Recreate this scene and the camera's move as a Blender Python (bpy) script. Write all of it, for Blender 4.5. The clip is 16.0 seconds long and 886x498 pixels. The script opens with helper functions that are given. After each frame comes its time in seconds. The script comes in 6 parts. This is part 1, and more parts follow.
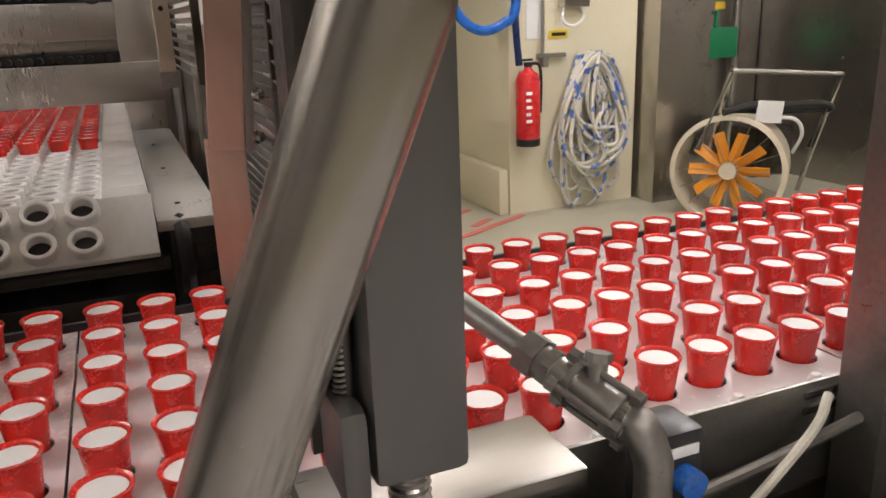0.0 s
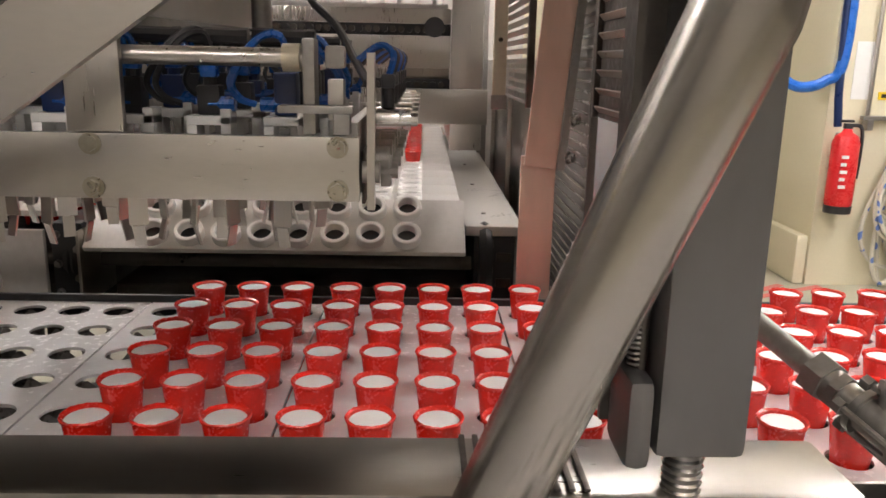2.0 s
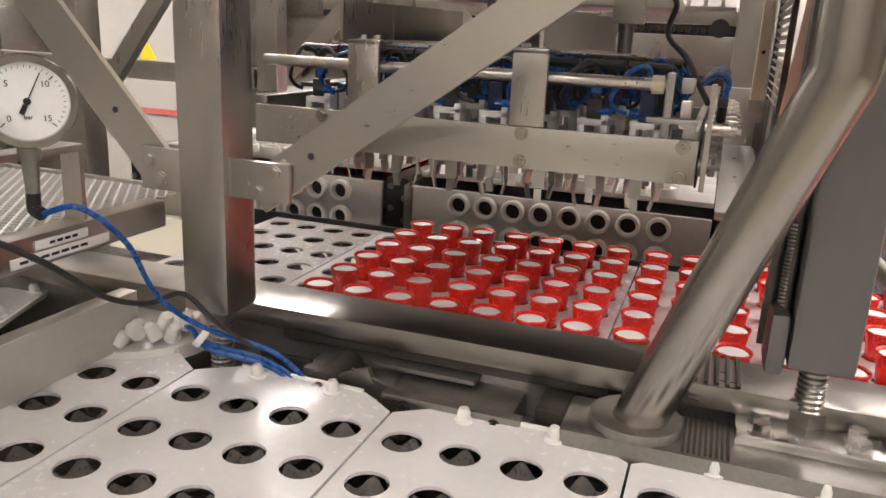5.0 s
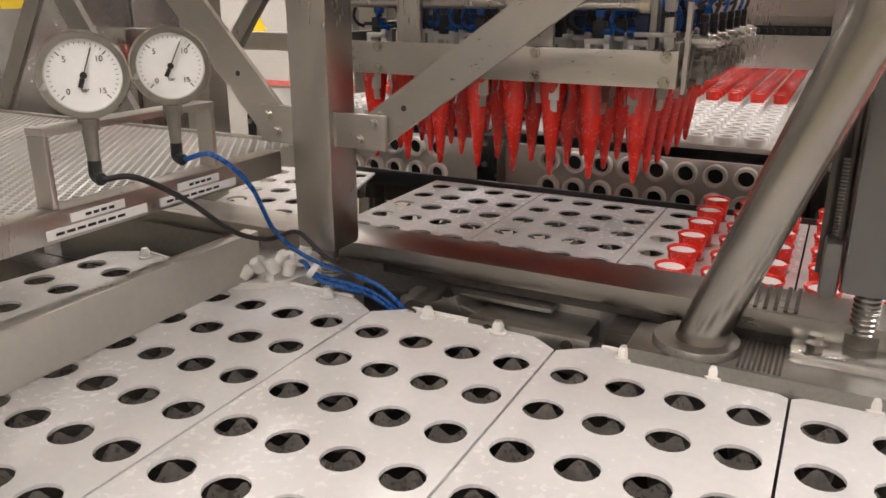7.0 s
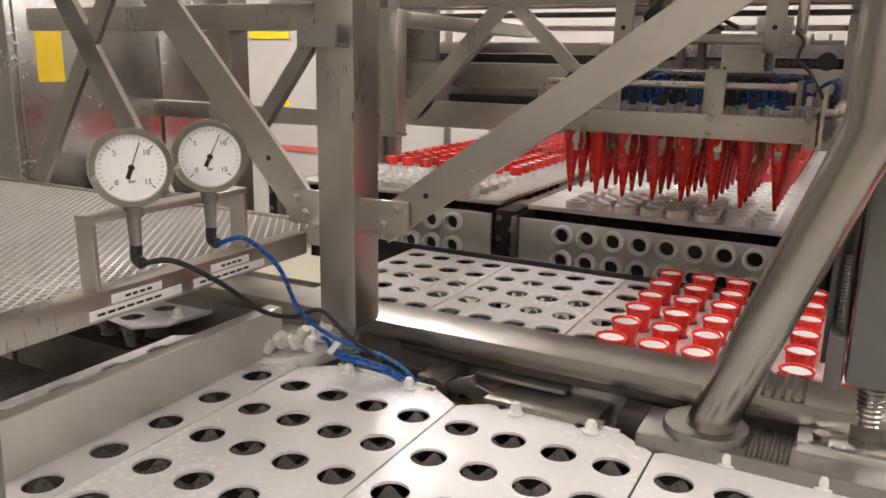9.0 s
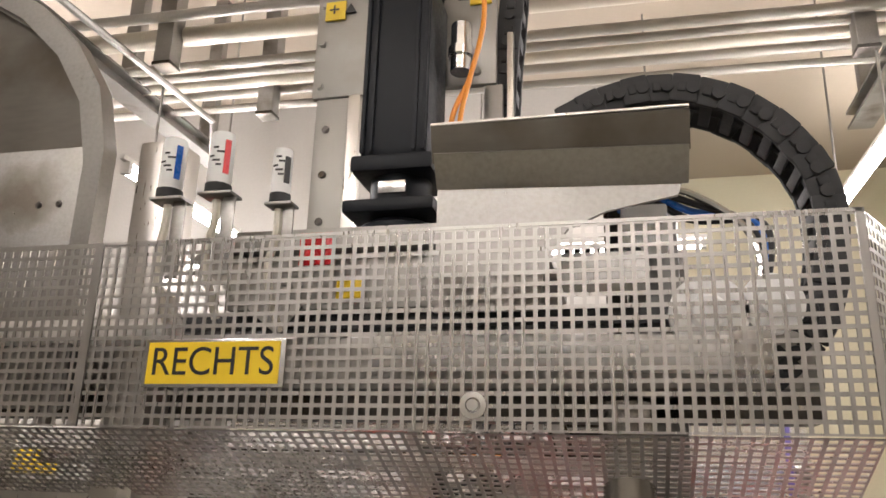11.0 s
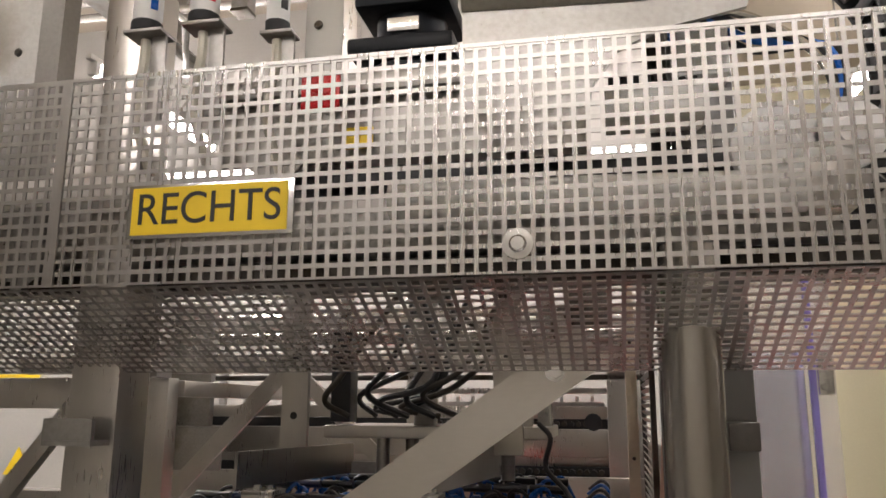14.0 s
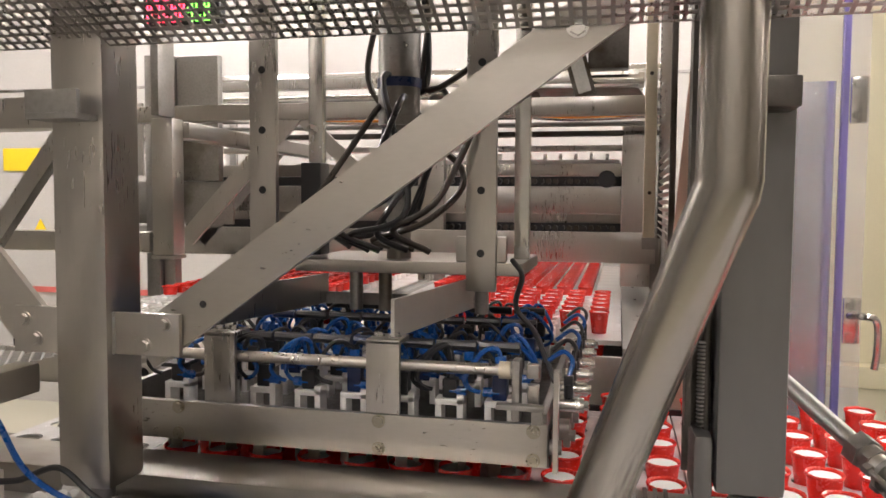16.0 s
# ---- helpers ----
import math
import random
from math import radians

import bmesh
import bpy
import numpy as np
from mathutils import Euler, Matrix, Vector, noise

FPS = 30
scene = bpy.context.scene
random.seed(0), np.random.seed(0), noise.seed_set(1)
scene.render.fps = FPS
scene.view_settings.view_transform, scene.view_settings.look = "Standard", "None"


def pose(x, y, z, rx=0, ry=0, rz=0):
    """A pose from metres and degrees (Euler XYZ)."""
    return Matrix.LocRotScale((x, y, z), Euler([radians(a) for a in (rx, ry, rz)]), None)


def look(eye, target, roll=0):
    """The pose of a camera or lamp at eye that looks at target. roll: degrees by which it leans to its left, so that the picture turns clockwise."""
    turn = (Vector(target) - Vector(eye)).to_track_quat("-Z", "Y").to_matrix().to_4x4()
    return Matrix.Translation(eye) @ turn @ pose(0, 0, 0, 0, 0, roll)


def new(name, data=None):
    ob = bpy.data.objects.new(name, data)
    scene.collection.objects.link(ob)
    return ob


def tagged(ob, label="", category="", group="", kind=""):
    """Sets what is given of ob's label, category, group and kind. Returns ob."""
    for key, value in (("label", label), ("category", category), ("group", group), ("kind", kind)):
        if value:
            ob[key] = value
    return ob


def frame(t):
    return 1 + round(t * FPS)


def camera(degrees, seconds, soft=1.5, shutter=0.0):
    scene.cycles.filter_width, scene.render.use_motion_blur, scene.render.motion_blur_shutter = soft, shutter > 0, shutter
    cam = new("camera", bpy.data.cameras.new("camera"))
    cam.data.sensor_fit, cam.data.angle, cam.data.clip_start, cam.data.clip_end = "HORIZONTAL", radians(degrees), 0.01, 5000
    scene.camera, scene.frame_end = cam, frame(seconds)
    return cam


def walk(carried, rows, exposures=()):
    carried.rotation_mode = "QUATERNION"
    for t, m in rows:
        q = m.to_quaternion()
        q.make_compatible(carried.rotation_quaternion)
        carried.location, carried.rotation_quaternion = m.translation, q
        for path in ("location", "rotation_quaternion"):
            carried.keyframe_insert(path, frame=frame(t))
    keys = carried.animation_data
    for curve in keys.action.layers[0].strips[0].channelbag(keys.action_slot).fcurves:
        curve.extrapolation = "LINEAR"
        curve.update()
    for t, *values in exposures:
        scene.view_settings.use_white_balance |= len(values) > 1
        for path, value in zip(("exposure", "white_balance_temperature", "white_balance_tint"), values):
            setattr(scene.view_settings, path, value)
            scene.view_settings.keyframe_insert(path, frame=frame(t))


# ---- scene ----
cam = camera(59.4, 16.0, soft=1.6)
walk(cam, [
    (0.0, look((0.521, -0.419, 1.280), (1.242, 1.353, 0.696), -2.1)),
    (0.5, look((0.501, -0.450, 1.285), (1.019, 1.401, 0.732), -1.9)),
    (1.0, look((0.493, -0.469, 1.275), (0.855, 1.427, 0.753), -0.7)),
    (1.5, pose(0.483, -0.482, 1.265, 75.53, -0.23, -6.18)),
    (2.0, pose(0.471, -0.503, 1.260, 76.46, -1.16, -1.34)),
    (2.5, pose(0.477, -0.530, 1.265, 77.52, -1.80, 2.80)),
    (3.0, pose(0.482, -0.573, 1.272, 78.32, -2.38, 6.99)),
    (3.5, pose(0.475, -0.628, 1.271, 78.95, -2.70, 10.72)),
    (4.0, pose(0.499, -0.691, 1.286, 78.51, -3.48, 14.24)),
    (4.2, pose(0.503, -0.724, 1.296, 77.09, -3.50, 15.33)),
    (6.3, pose(0.611, -0.914, 1.316, 73.12, -0.57, 25.44)),
    (6.5, pose(0.612, -0.918, 1.317, 72.58, -0.34, 25.96)),
    (7.0, pose(0.613, -0.931, 1.308, 71.75, -0.15, 27.04)),
    (7.5, pose(0.613, -0.943, 1.309, 70.34, -0.06, 28.36)),
    (8.0, pose(0.614, -0.956, 1.305, 69.32, -0.12, 29.92)),
    (8.5, pose(0.611, -0.965, 1.315, 69.83, -0.50, 30.32)),
    (9.0, pose(0.618, -0.967, 1.349, 76.21, -1.00, 28.04)),
    (9.5, pose(0.625, -0.963, 1.391, 85.87, -0.97, 23.10)),
    (10.0, pose(0.634, -0.975, 1.436, 93.73, -1.27, 18.47)),
    (12.5, pose(0.638, -1.028, 1.479, 116.01, -1.80, 11.55)),
    (13.0, pose(0.633, -0.997, 1.462, 112.94, -1.27, 12.06)),
    (13.5, pose(0.597, -0.935, 1.431, 107.42, -0.61, 12.27)),
    (14.0, pose(0.554, -0.882, 1.404, 101.60, -0.29, 11.81)),
    (14.5, pose(0.522, -0.833, 1.357, 96.75, -0.04, 11.76)),
    (15.0, pose(0.506, -0.826, 1.329, 92.72, -0.10, 11.89)),
    (15.5, pose(0.517, -0.815, 1.305, 89.25, -0.24, 12.35)),
    (16.0, pose(0.541, -0.804, 1.276, 86.60, -0.37, 12.73)),
], exposures=[(0.0, -0.3), (1.0, -0.2), (1.8, 0.05), (2.5, 0.4), (4.0, 0.4), (6.5, 0.3), (8.0, 0.05), (8.5, 0.0), (9.0, 0.2), (10.0, 0.1), (12.5, -0.3), (13.0, -0.3), (14.0, -0.3), (15.0, 0.0), (16.0, 0.2)])

# ---- world and lamps ----
world = bpy.data.worlds.new("hall_world")
scene.world = world
world.use_nodes = True
world.node_tree.nodes["Background"].inputs[0].default_value = (0.9, 0.93, 1.0, 1)
world.node_tree.nodes["Background"].inputs[1].default_value = 0.02


# ---- materials ----
def nodes_of(name):
    m = bpy.data.materials.new(name)
    m.use_nodes = True
    nt = m.node_tree
    return m, nt, nt.nodes["Principled BSDF"]


def surface(name, color, rough=0.5, metal=0.0, vary=0.15, scale=8.0, grain=120.0, bump=0.05,
            stretch=(1, 1, 1), stain=None, stain_at=0.62, rough_vary=0.12, spec=0.5):
    """A two-scale procedural surface: broad stains, fine grain, bump."""
    m, nt, b = nodes_of(name)
    n, l = nt.nodes, nt.links
    tc = n.new("ShaderNodeTexCoord")
    mp = n.new("ShaderNodeMapping")
    mp.inputs["Scale"].default_value = stretch
    l.new(tc.outputs["Object"], mp.inputs["Vector"])
    big = n.new("ShaderNodeTexNoise")
    big.inputs["Scale"].default_value, big.inputs["Detail"].default_value = scale, 5
    l.new(tc.outputs["Object"], big.inputs["Vector"])
    fine = n.new("ShaderNodeTexNoise")
    fine.inputs["Scale"].default_value, fine.inputs["Detail"].default_value = grain, 4
    l.new(mp.outputs["Vector"], fine.inputs["Vector"])
    ramp = n.new("ShaderNodeMapRange")
    ramp.inputs["From Min"].default_value, ramp.inputs["From Max"].default_value = 0.25, 0.75
    ramp.inputs["To Min"].default_value, ramp.inputs["To Max"].default_value = 1 - vary, 1 + vary * 0.6
    mixf = n.new("ShaderNodeMath")
    mixf.operation = "ADD"
    half = n.new("ShaderNodeMath")
    half.operation = "MULTIPLY"
    half.inputs[1].default_value = 0.5
    l.new(fine.outputs["Fac"], half.inputs[0])
    half2 = n.new("ShaderNodeMath")
    half2.operation = "MULTIPLY"
    half2.inputs[1].default_value = 0.5
    l.new(big.outputs["Fac"], half2.inputs[0])
    l.new(half.outputs[0], mixf.inputs[0])
    l.new(half2.outputs[0], mixf.inputs[1])
    l.new(mixf.outputs[0], ramp.inputs["Value"])
    tint = n.new("ShaderNodeMixRGB")
    tint.blend_type = "MULTIPLY"
    tint.inputs["Fac"].default_value = 1
    tint.inputs["Color1"].default_value = (*color, 1)
    l.new(ramp.outputs["Result"], tint.inputs["Color2"])
    out = tint.outputs["Color"]
    if stain:
        sn = n.new("ShaderNodeTexNoise")
        sn.inputs["Scale"].default_value, sn.inputs["Detail"].default_value = scale * 0.7, 7
        l.new(tc.outputs["Object"], sn.inputs["Vector"])
        sr = n.new("ShaderNodeMapRange")
        sr.inputs["From Min"].default_value, sr.inputs["From Max"].default_value = stain_at, stain_at + 0.16
        l.new(sn.outputs["Fac"], sr.inputs["Value"])
        sm = n.new("ShaderNodeMixRGB")
        sm.inputs["Color2"].default_value = (*stain, 1)
        l.new(sr.outputs["Result"], sm.inputs["Fac"])
        l.new(out, sm.inputs["Color1"])
        out = sm.outputs["Color"]
    l.new(out, b.inputs["Base Color"])
    b.inputs["Metallic"].default_value = metal
    b.inputs["Specular IOR Level"].default_value = spec
    rr = n.new("ShaderNodeMapRange")
    rr.inputs["From Min"].default_value, rr.inputs["From Max"].default_value = 0.3, 0.7
    rr.inputs["To Min"].default_value, rr.inputs["To Max"].default_value = max(0.03, rough - rough_vary), min(1, rough + rough_vary)
    l.new(mixf.outputs[0], rr.inputs["Value"])
    l.new(rr.outputs["Result"], b.inputs["Roughness"])
    if bump:
        bp = n.new("ShaderNodeBump")
        bp.inputs["Strength"].default_value, bp.inputs["Distance"].default_value = bump, 0.002
        l.new(fine.outputs["Fac"], bp.inputs["Height"])
        l.new(bp.outputs["Normal"], b.inputs["Normal"])
    return m


def glowing(name, color, strength):
    m, nt, b = nodes_of(name)
    b.inputs["Base Color"].default_value = (*color, 1)
    b.inputs["Emission Color"].default_value = (*color, 1)
    b.inputs["Emission Strength"].default_value = strength
    return m


def clear(name, color, rough=0.05, alpha=0.25):
    m, nt, b = nodes_of(name)
    b.inputs["Base Color"].default_value = (*color, 1)
    b.inputs["Roughness"].default_value = rough
    b.inputs["Alpha"].default_value = alpha
    return m


STEEL = surface("brushed_steel", (0.49, 0.465, 0.43), 0.29, 1.0, 0.06, 5, 260, 0.0, (1, 1, 0.12), (0.39, 0.365, 0.325), 0.54, 0.03)
SLAT_STEEL = surface("slat_steel", (0.62, 0.60, 0.575), 0.38, 0.25, 0.12, 6, 80, 0.02, (1, 1, 1), (0.48, 0.46, 0.43), 0.57)
RAIL_STEEL = surface("worn_rail_steel", (0.30, 0.28, 0.255), 0.32, 1.0, 0.10, 7, 160, 0.0, (0.12, 1, 1), (0.19, 0.165, 0.135), 0.53, 0.06)
STEEL_X = surface("brushed_steel_long", (0.49, 0.465, 0.425), 0.29, 1.0, 0.06, 5, 260, 0.0, (0.3, 1, 1), (0.39, 0.365, 0.32), 0.54, 0.03)
STEEL_TUBE = surface("polished_tube_steel", (0.38, 0.355, 0.32), 0.25, 1.0, 0.05, 4, 200, 0.0, (0.3, 0.3, 1), (0.32, 0.295, 0.26), 0.55, 0.03)
STEEL_DULL = surface("dull_steel", (0.33, 0.315, 0.295), 0.42, 0.95, 0.3, 9, 160, 0.1, (1, 1, 1), (0.15, 0.13, 0.105), 0.57, 0.16)
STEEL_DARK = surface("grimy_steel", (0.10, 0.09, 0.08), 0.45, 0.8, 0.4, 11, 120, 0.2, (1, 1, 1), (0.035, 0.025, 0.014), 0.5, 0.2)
STEEL_BRIGHT = surface("bright_steel", (0.62, 0.61, 0.59), 0.2, 1.0, 0.1, 6, 80, 0.03)
MESH_STEEL = surface("brushed_mesh_steel", (0.43, 0.41, 0.385), 0.32, 1.0, 0.14, 6, 300, 0.05, (1, 1, 0.05), (0.32, 0.295, 0.26), 0.58)
COPPER = surface("copper_sheet", (0.74, 0.52, 0.42), 0.40, 0.5, 0.12, 6, 60, 0.03, (1, 1, 0.2), (0.60, 0.42, 0.33), 0.56)
PLASTIC_WHITE = surface("white_plate_plastic", (0.72, 0.71, 0.71), 0.25, 0.0, 0.07, 2.2, 90, 0.02, rough_vary=0.08)
RING_WHITE = surface("white_ring_plastic", (0.80, 0.78, 0.75), 0.4, 0.0, 0.06, 12, 150, 0.04)
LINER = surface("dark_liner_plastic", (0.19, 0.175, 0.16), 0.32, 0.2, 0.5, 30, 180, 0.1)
SHEET = surface("matt_sheet_steel", (0.60, 0.575, 0.53), 0.45, 0.35, 0.1, 5, 80, 0.05, (1, 1, 1), (0.50, 0.475, 0.43), 0.58)
RED_FOIL = surface("red_foil", (0.74, 0.020, 0.010), 0.24, 0.0, 0.16, 45, 260, 0.25, (1, 1, 1), (0.50, 0.008, 0.006), 0.6, 0.10, 0.8)
CREAM = surface("white_lid", (0.87, 0.855, 0.83), 0.45, 0.0, 0.06, 40, 260, 0.12)
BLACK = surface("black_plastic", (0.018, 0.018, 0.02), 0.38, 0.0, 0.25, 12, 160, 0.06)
BLACK_PAINT = surface("black_motor_paint", (0.006, 0.008, 0.012), 0.46, 0.0, 0.2, 12, 160, 0.05, spec=0.25)
RUBBER = surface("black_rubber", (0.02, 0.02, 0.021), 0.62, 0.0, 0.25, 16, 200, 0.1)
BLUE = surface("blue_tube_plastic", (0.012, 0.12, 0.50), 0.3, 0.0, 0.15, 20, 150, 0.02)
BLUE_DARK = surface("dark_blue_valve_plastic", (0.006, 0.02, 0.085), 0.35, 0.0, 0.2, 20, 150, 0.03)
BLUE_AIR = surface("deep_blue_tube_plastic", (0.008, 0.085, 0.34), 0.28, 0.0, 0.2, 20, 150, 0.02)
YELLOW = surface("yellow_sign", (0.80, 0.56, 0.02), 0.4, 0.0, 0.06, 12, 120, 0.02)
INK = surface("black_ink", (0.015, 0.014, 0.013), 0.5, 0.0, 0.1, 20, 120, 0.0)
PAPER = surface("white_paper", (0.82, 0.82, 0.81), 0.6, 0.0, 0.05, 20, 120, 0.02)
RED = surface("red_paint", (0.62, 0.02, 0.025), 0.3, 0.0, 0.12, 10, 120, 0.03)
WALL = surface("cream_wall_panel", (0.72, 0.67, 0.50), 0.4, 0.0, 0.06, 1.5, 60, 0.02, (1, 1, 1), (0.62, 0.57, 0.42), 0.66)
WALL_WHITE = surface("white_wall_panel", (0.46, 0.44, 0.41), 0.4, 0.0, 0.08, 1.5, 60, 0.02, (1, 1, 1), (0.40, 0.38, 0.35), 0.58)
WALL_GREY = surface("grey_wall_panel", (0.29, 0.28, 0.265), 0.45, 0.0, 0.1, 1.5, 60, 0.02)
# Darkened post steel: the right post's shade is put into its colour.
SHADED_POST = surface("shaded_grey_post", (0.17, 0.165, 0.158), 0.45, 0.7, 0.12, 5, 70, 0.03, (1, 1, 0.3), (0.12, 0.115, 0.105), 0.58)
CEILING = surface("cream_ceiling_panel", (0.47, 0.405, 0.33), 0.55, 0.0, 0.08, 1.2, 50, 0.02, (1, 1, 1), (0.42, 0.36, 0.285), 0.6)
FLOOR = surface("green_grey_floor", (0.44, 0.42, 0.33), 0.35, 0.0, 0.12, 2.0, 90, 0.05, (1, 1, 1), (0.33, 0.31, 0.24), 0.6)
PINK = surface("red_floor_paint", (0.62, 0.14, 0.12), 0.45, 0.0, 0.2, 8, 80, 0.03)
GREEN = surface("green_plastic", (0.01, 0.22, 0.09), 0.4, 0.0, 0.12, 12, 120, 0.03)
ORANGE = surface("orange_fan_blades", (0.78, 0.30, 0.02), 0.45, 0.0, 0.12, 12, 120, 0.03)
CREAM_METAL = surface("cream_fan_casing", (0.62, 0.55, 0.42), 0.45, 0.1, 0.12, 9, 120, 0.03)
HOSE = surface("cream_hose", (0.66, 0.63, 0.54), 0.5, 0.0, 0.15, 14, 160, 0.06)
def striped_hose(name, base, stripe):
    m = surface(name, base, 0.45, 0.0, 0.15, 14, 160, 0.05)
    nt = m.node_tree
    n, l = nt.nodes, nt.links
    b = n["Principled BSDF"]
    src = b.inputs["Base Color"].links[0].from_socket
    tc = n.new("ShaderNodeTexCoord")
    no = n.new("ShaderNodeTexNoise")
    no.inputs["Scale"].default_value, no.inputs["Detail"].default_value = 16, 1
    l.new(tc.outputs["Object"], no.inputs["Vector"])
    mr = n.new("ShaderNodeMapRange")
    mr.inputs["From Min"].default_value, mr.inputs["From Max"].default_value = 0.58, 0.61
    l.new(no.outputs["Fac"], mr.inputs["Value"])
    mx = n.new("ShaderNodeMixRGB")
    mx.inputs["Color2"].default_value = (*stripe, 1)
    l.new(mr.outputs["Result"], mx.inputs["Fac"])
    l.new(src, mx.inputs["Color1"])
    l.new(mx.outputs["Color"], b.inputs["Base Color"])
    return m


HOSE_STRIPE = striped_hose("blue_striped_hose", (0.64, 0.61, 0.52), (0.10, 0.18, 0.48))
ORANGE_CABLE = surface("orange_cable", (0.75, 0.27, 0.02), 0.4, 0.0, 0.1, 12, 120, 0.02)
PLATE_STEEL = surface("dull_plate_steel", (0.34, 0.325, 0.30), 0.50, 0.85, 0.10, 7, 200, 0.0, (1, 1, 0.1), (0.26, 0.24, 0.21), 0.56)
# Dark base holds the shade of the shelf lip and the housing recess.
SHADED_STEEL = surface("stained_shaded_steel", (0.17, 0.155, 0.135), 0.5, 0.8, 0.25, 8, 120, 0.02, (0.2, 1, 1), (0.10, 0.085, 0.065), 0.54)
MESH_AND_SHEEN = surface("galvanised_mesh_and_sheen", (0.60, 0.585, 0.56), 0.36, 0.45, 0.12, 8, 160, 0.04)
PIPE_PAINT = surface("grey_painted_pipe", (0.36, 0.335, 0.295), 0.5, 0.1, 0.15, 4, 90, 0.03, (0.1, 1, 1), (0.27, 0.245, 0.205), 0.58)
PIPE_CREAM = surface("cream_painted_pipe", (0.60, 0.55, 0.46), 0.45, 0.0, 0.1, 4, 90, 0.03)
STEEL_BOLT = surface("yellowed_bolt_steel", (0.40, 0.37, 0.30), 0.32, 1.0, 0.2, 40, 200, 0.02)
GREASE = surface("brown_grease", (0.045, 0.032, 0.016), 0.25, 0.0, 0.5, 25, 160, 0.4)
BRASS = surface("brass", (0.62, 0.45, 0.18), 0.3, 1.0, 0.1, 12, 120, 0.02)
GLASS = clear("clear_plastic_sheet", (0.80, 0.82, 0.93), 0.08, 0.22)
PURPLE = clear("violet_plastic_edge", (0.30, 0.26, 0.75), 0.1, 0.7)
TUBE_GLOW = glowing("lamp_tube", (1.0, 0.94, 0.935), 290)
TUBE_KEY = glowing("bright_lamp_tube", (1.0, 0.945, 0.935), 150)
# The next three belong to unseen tubes, added as fill light.
FILL_CORNER = glowing("corner_fill_tube", (1.0, 0.945, 0.935), 250)
FILL_FAR = glowing("far_fill_tube", (1.0, 0.945, 0.925), 28)
FILL_HALL = glowing("hall_fill_tube", (1.0, 0.945, 0.925), 135)
LED_RED = glowing("red_led", (1.0, 0.05, 0.12), 4)
LED_GREEN = glowing("green_led", (0.25, 1.0, 0.1), 3)


# ---- mesh helpers ----
def box(bm, lo, hi, bevel=0.0, m=None):
    lo, hi = Vector(lo), Vector(hi)
    c, s = (lo + hi) / 2, hi - lo
    r = bmesh.ops.create_cube(bm, size=1, matrix=Matrix.Translation(c) @ Matrix.Diagonal((*s, 1)))
    vs = r["verts"]
    if bevel > 0:
        es = list({e for v in vs for e in v.link_edges})
        out = bmesh.ops.bevel(bm, geom=es, offset=bevel, segments=2, profile=0.6, affect="EDGES")
        vs = list({v for f in out["faces"] for v in f.verts} | {v for v in vs if v.is_valid})
    if m is not None:
        bmesh.ops.transform(bm, matrix=m, verts=[v for v in vs if v.is_valid])
    return bm


def cyl(bm, a, b, r, r2=None, seg=14, caps=True):
    a, b = Vector(a), Vector(b)
    d = b - a
    m = Matrix.Translation((a + b) / 2) @ d.to_track_quat("Z", "Y").to_matrix().to_4x4()
    bmesh.ops.create_cone(bm, cap_ends=caps, segments=seg, radius1=r, radius2=r if r2 is None else r2, depth=d.length, matrix=m)
    return bm


def sweep(bm, pts, r, seg=8, close=False):
    """A round tube along points."""
    pts = [Vector(p) for p in pts]
    rings, up = [], None
    for i, p in enumerate(pts):
        d = (pts[min(i + 1, len(pts) - 1)] - pts[max(i - 1, 0)]).normalized()
        if up is None:
            up = d.orthogonal().normalized()
        up = (up - d * up.dot(d)).normalized()
        w = d.cross(up)
        rings.append([bm.verts.new(p + (up * math.cos(a) + w * math.sin(a)) * r) for a in [2 * math.pi * k / seg for k in range(seg)]])
    for a, b in zip(rings, rings[1:]):
        for k in range(seg):
            bm.faces.new((a[k], a[(k + 1) % seg], b[(k + 1) % seg], b[k]))
    bm.faces.new(rings[0][::-1])
    bm.faces.new(rings[-1])
    return bm


def curve(pts, n=8):
    """Smooth points through the given ones."""
    pts = [Vector(p) for p in pts]
    q = [pts[0] * 2 - pts[1]] + pts + [pts[-1] * 2 - pts[-2]]
    out = []
    for i in range(1, len(q) - 2):
        for k in range(n):
            t = k / n
            a, b, c, d = q[i - 1], q[i], q[i + 1], q[i + 2]
            out.append(0.5 * (2 * b + (c - a) * t + (2 * a - 5 * b + 4 * c - d) * t * t + (3 * b - a - 3 * c + d) * t ** 3))
    return out + [pts[-1]]


def lathe(bm, prof, seg=20, m=None):
    """Turns (radius, height) points round z."""
    rings = []
    for r, z in prof:
        rings.append([bm.verts.new((r * math.cos(2 * math.pi * k / seg), r * math.sin(2 * math.pi * k / seg), z)) for k in range(seg)] if r > 1e-6 else [bm.verts.new((0, 0, z))])
    for a, b in zip(rings, rings[1:]):
        for k in range(seg):
            j = (k + 1) % seg
            if len(a) == 1 and len(b) == 1:
                continue
            if len(a) == 1:
                bm.faces.new((a[0], b[j], b[k])[::-1])
            elif len(b) == 1:
                bm.faces.new((a[k], a[j], b[0]))
            else:
                bm.faces.new((a[k], a[j], b[j], b[k]))
    if m is not None:
        bmesh.ops.transform(bm, matrix=m, verts=[v for r in rings for v in r])
    return bm


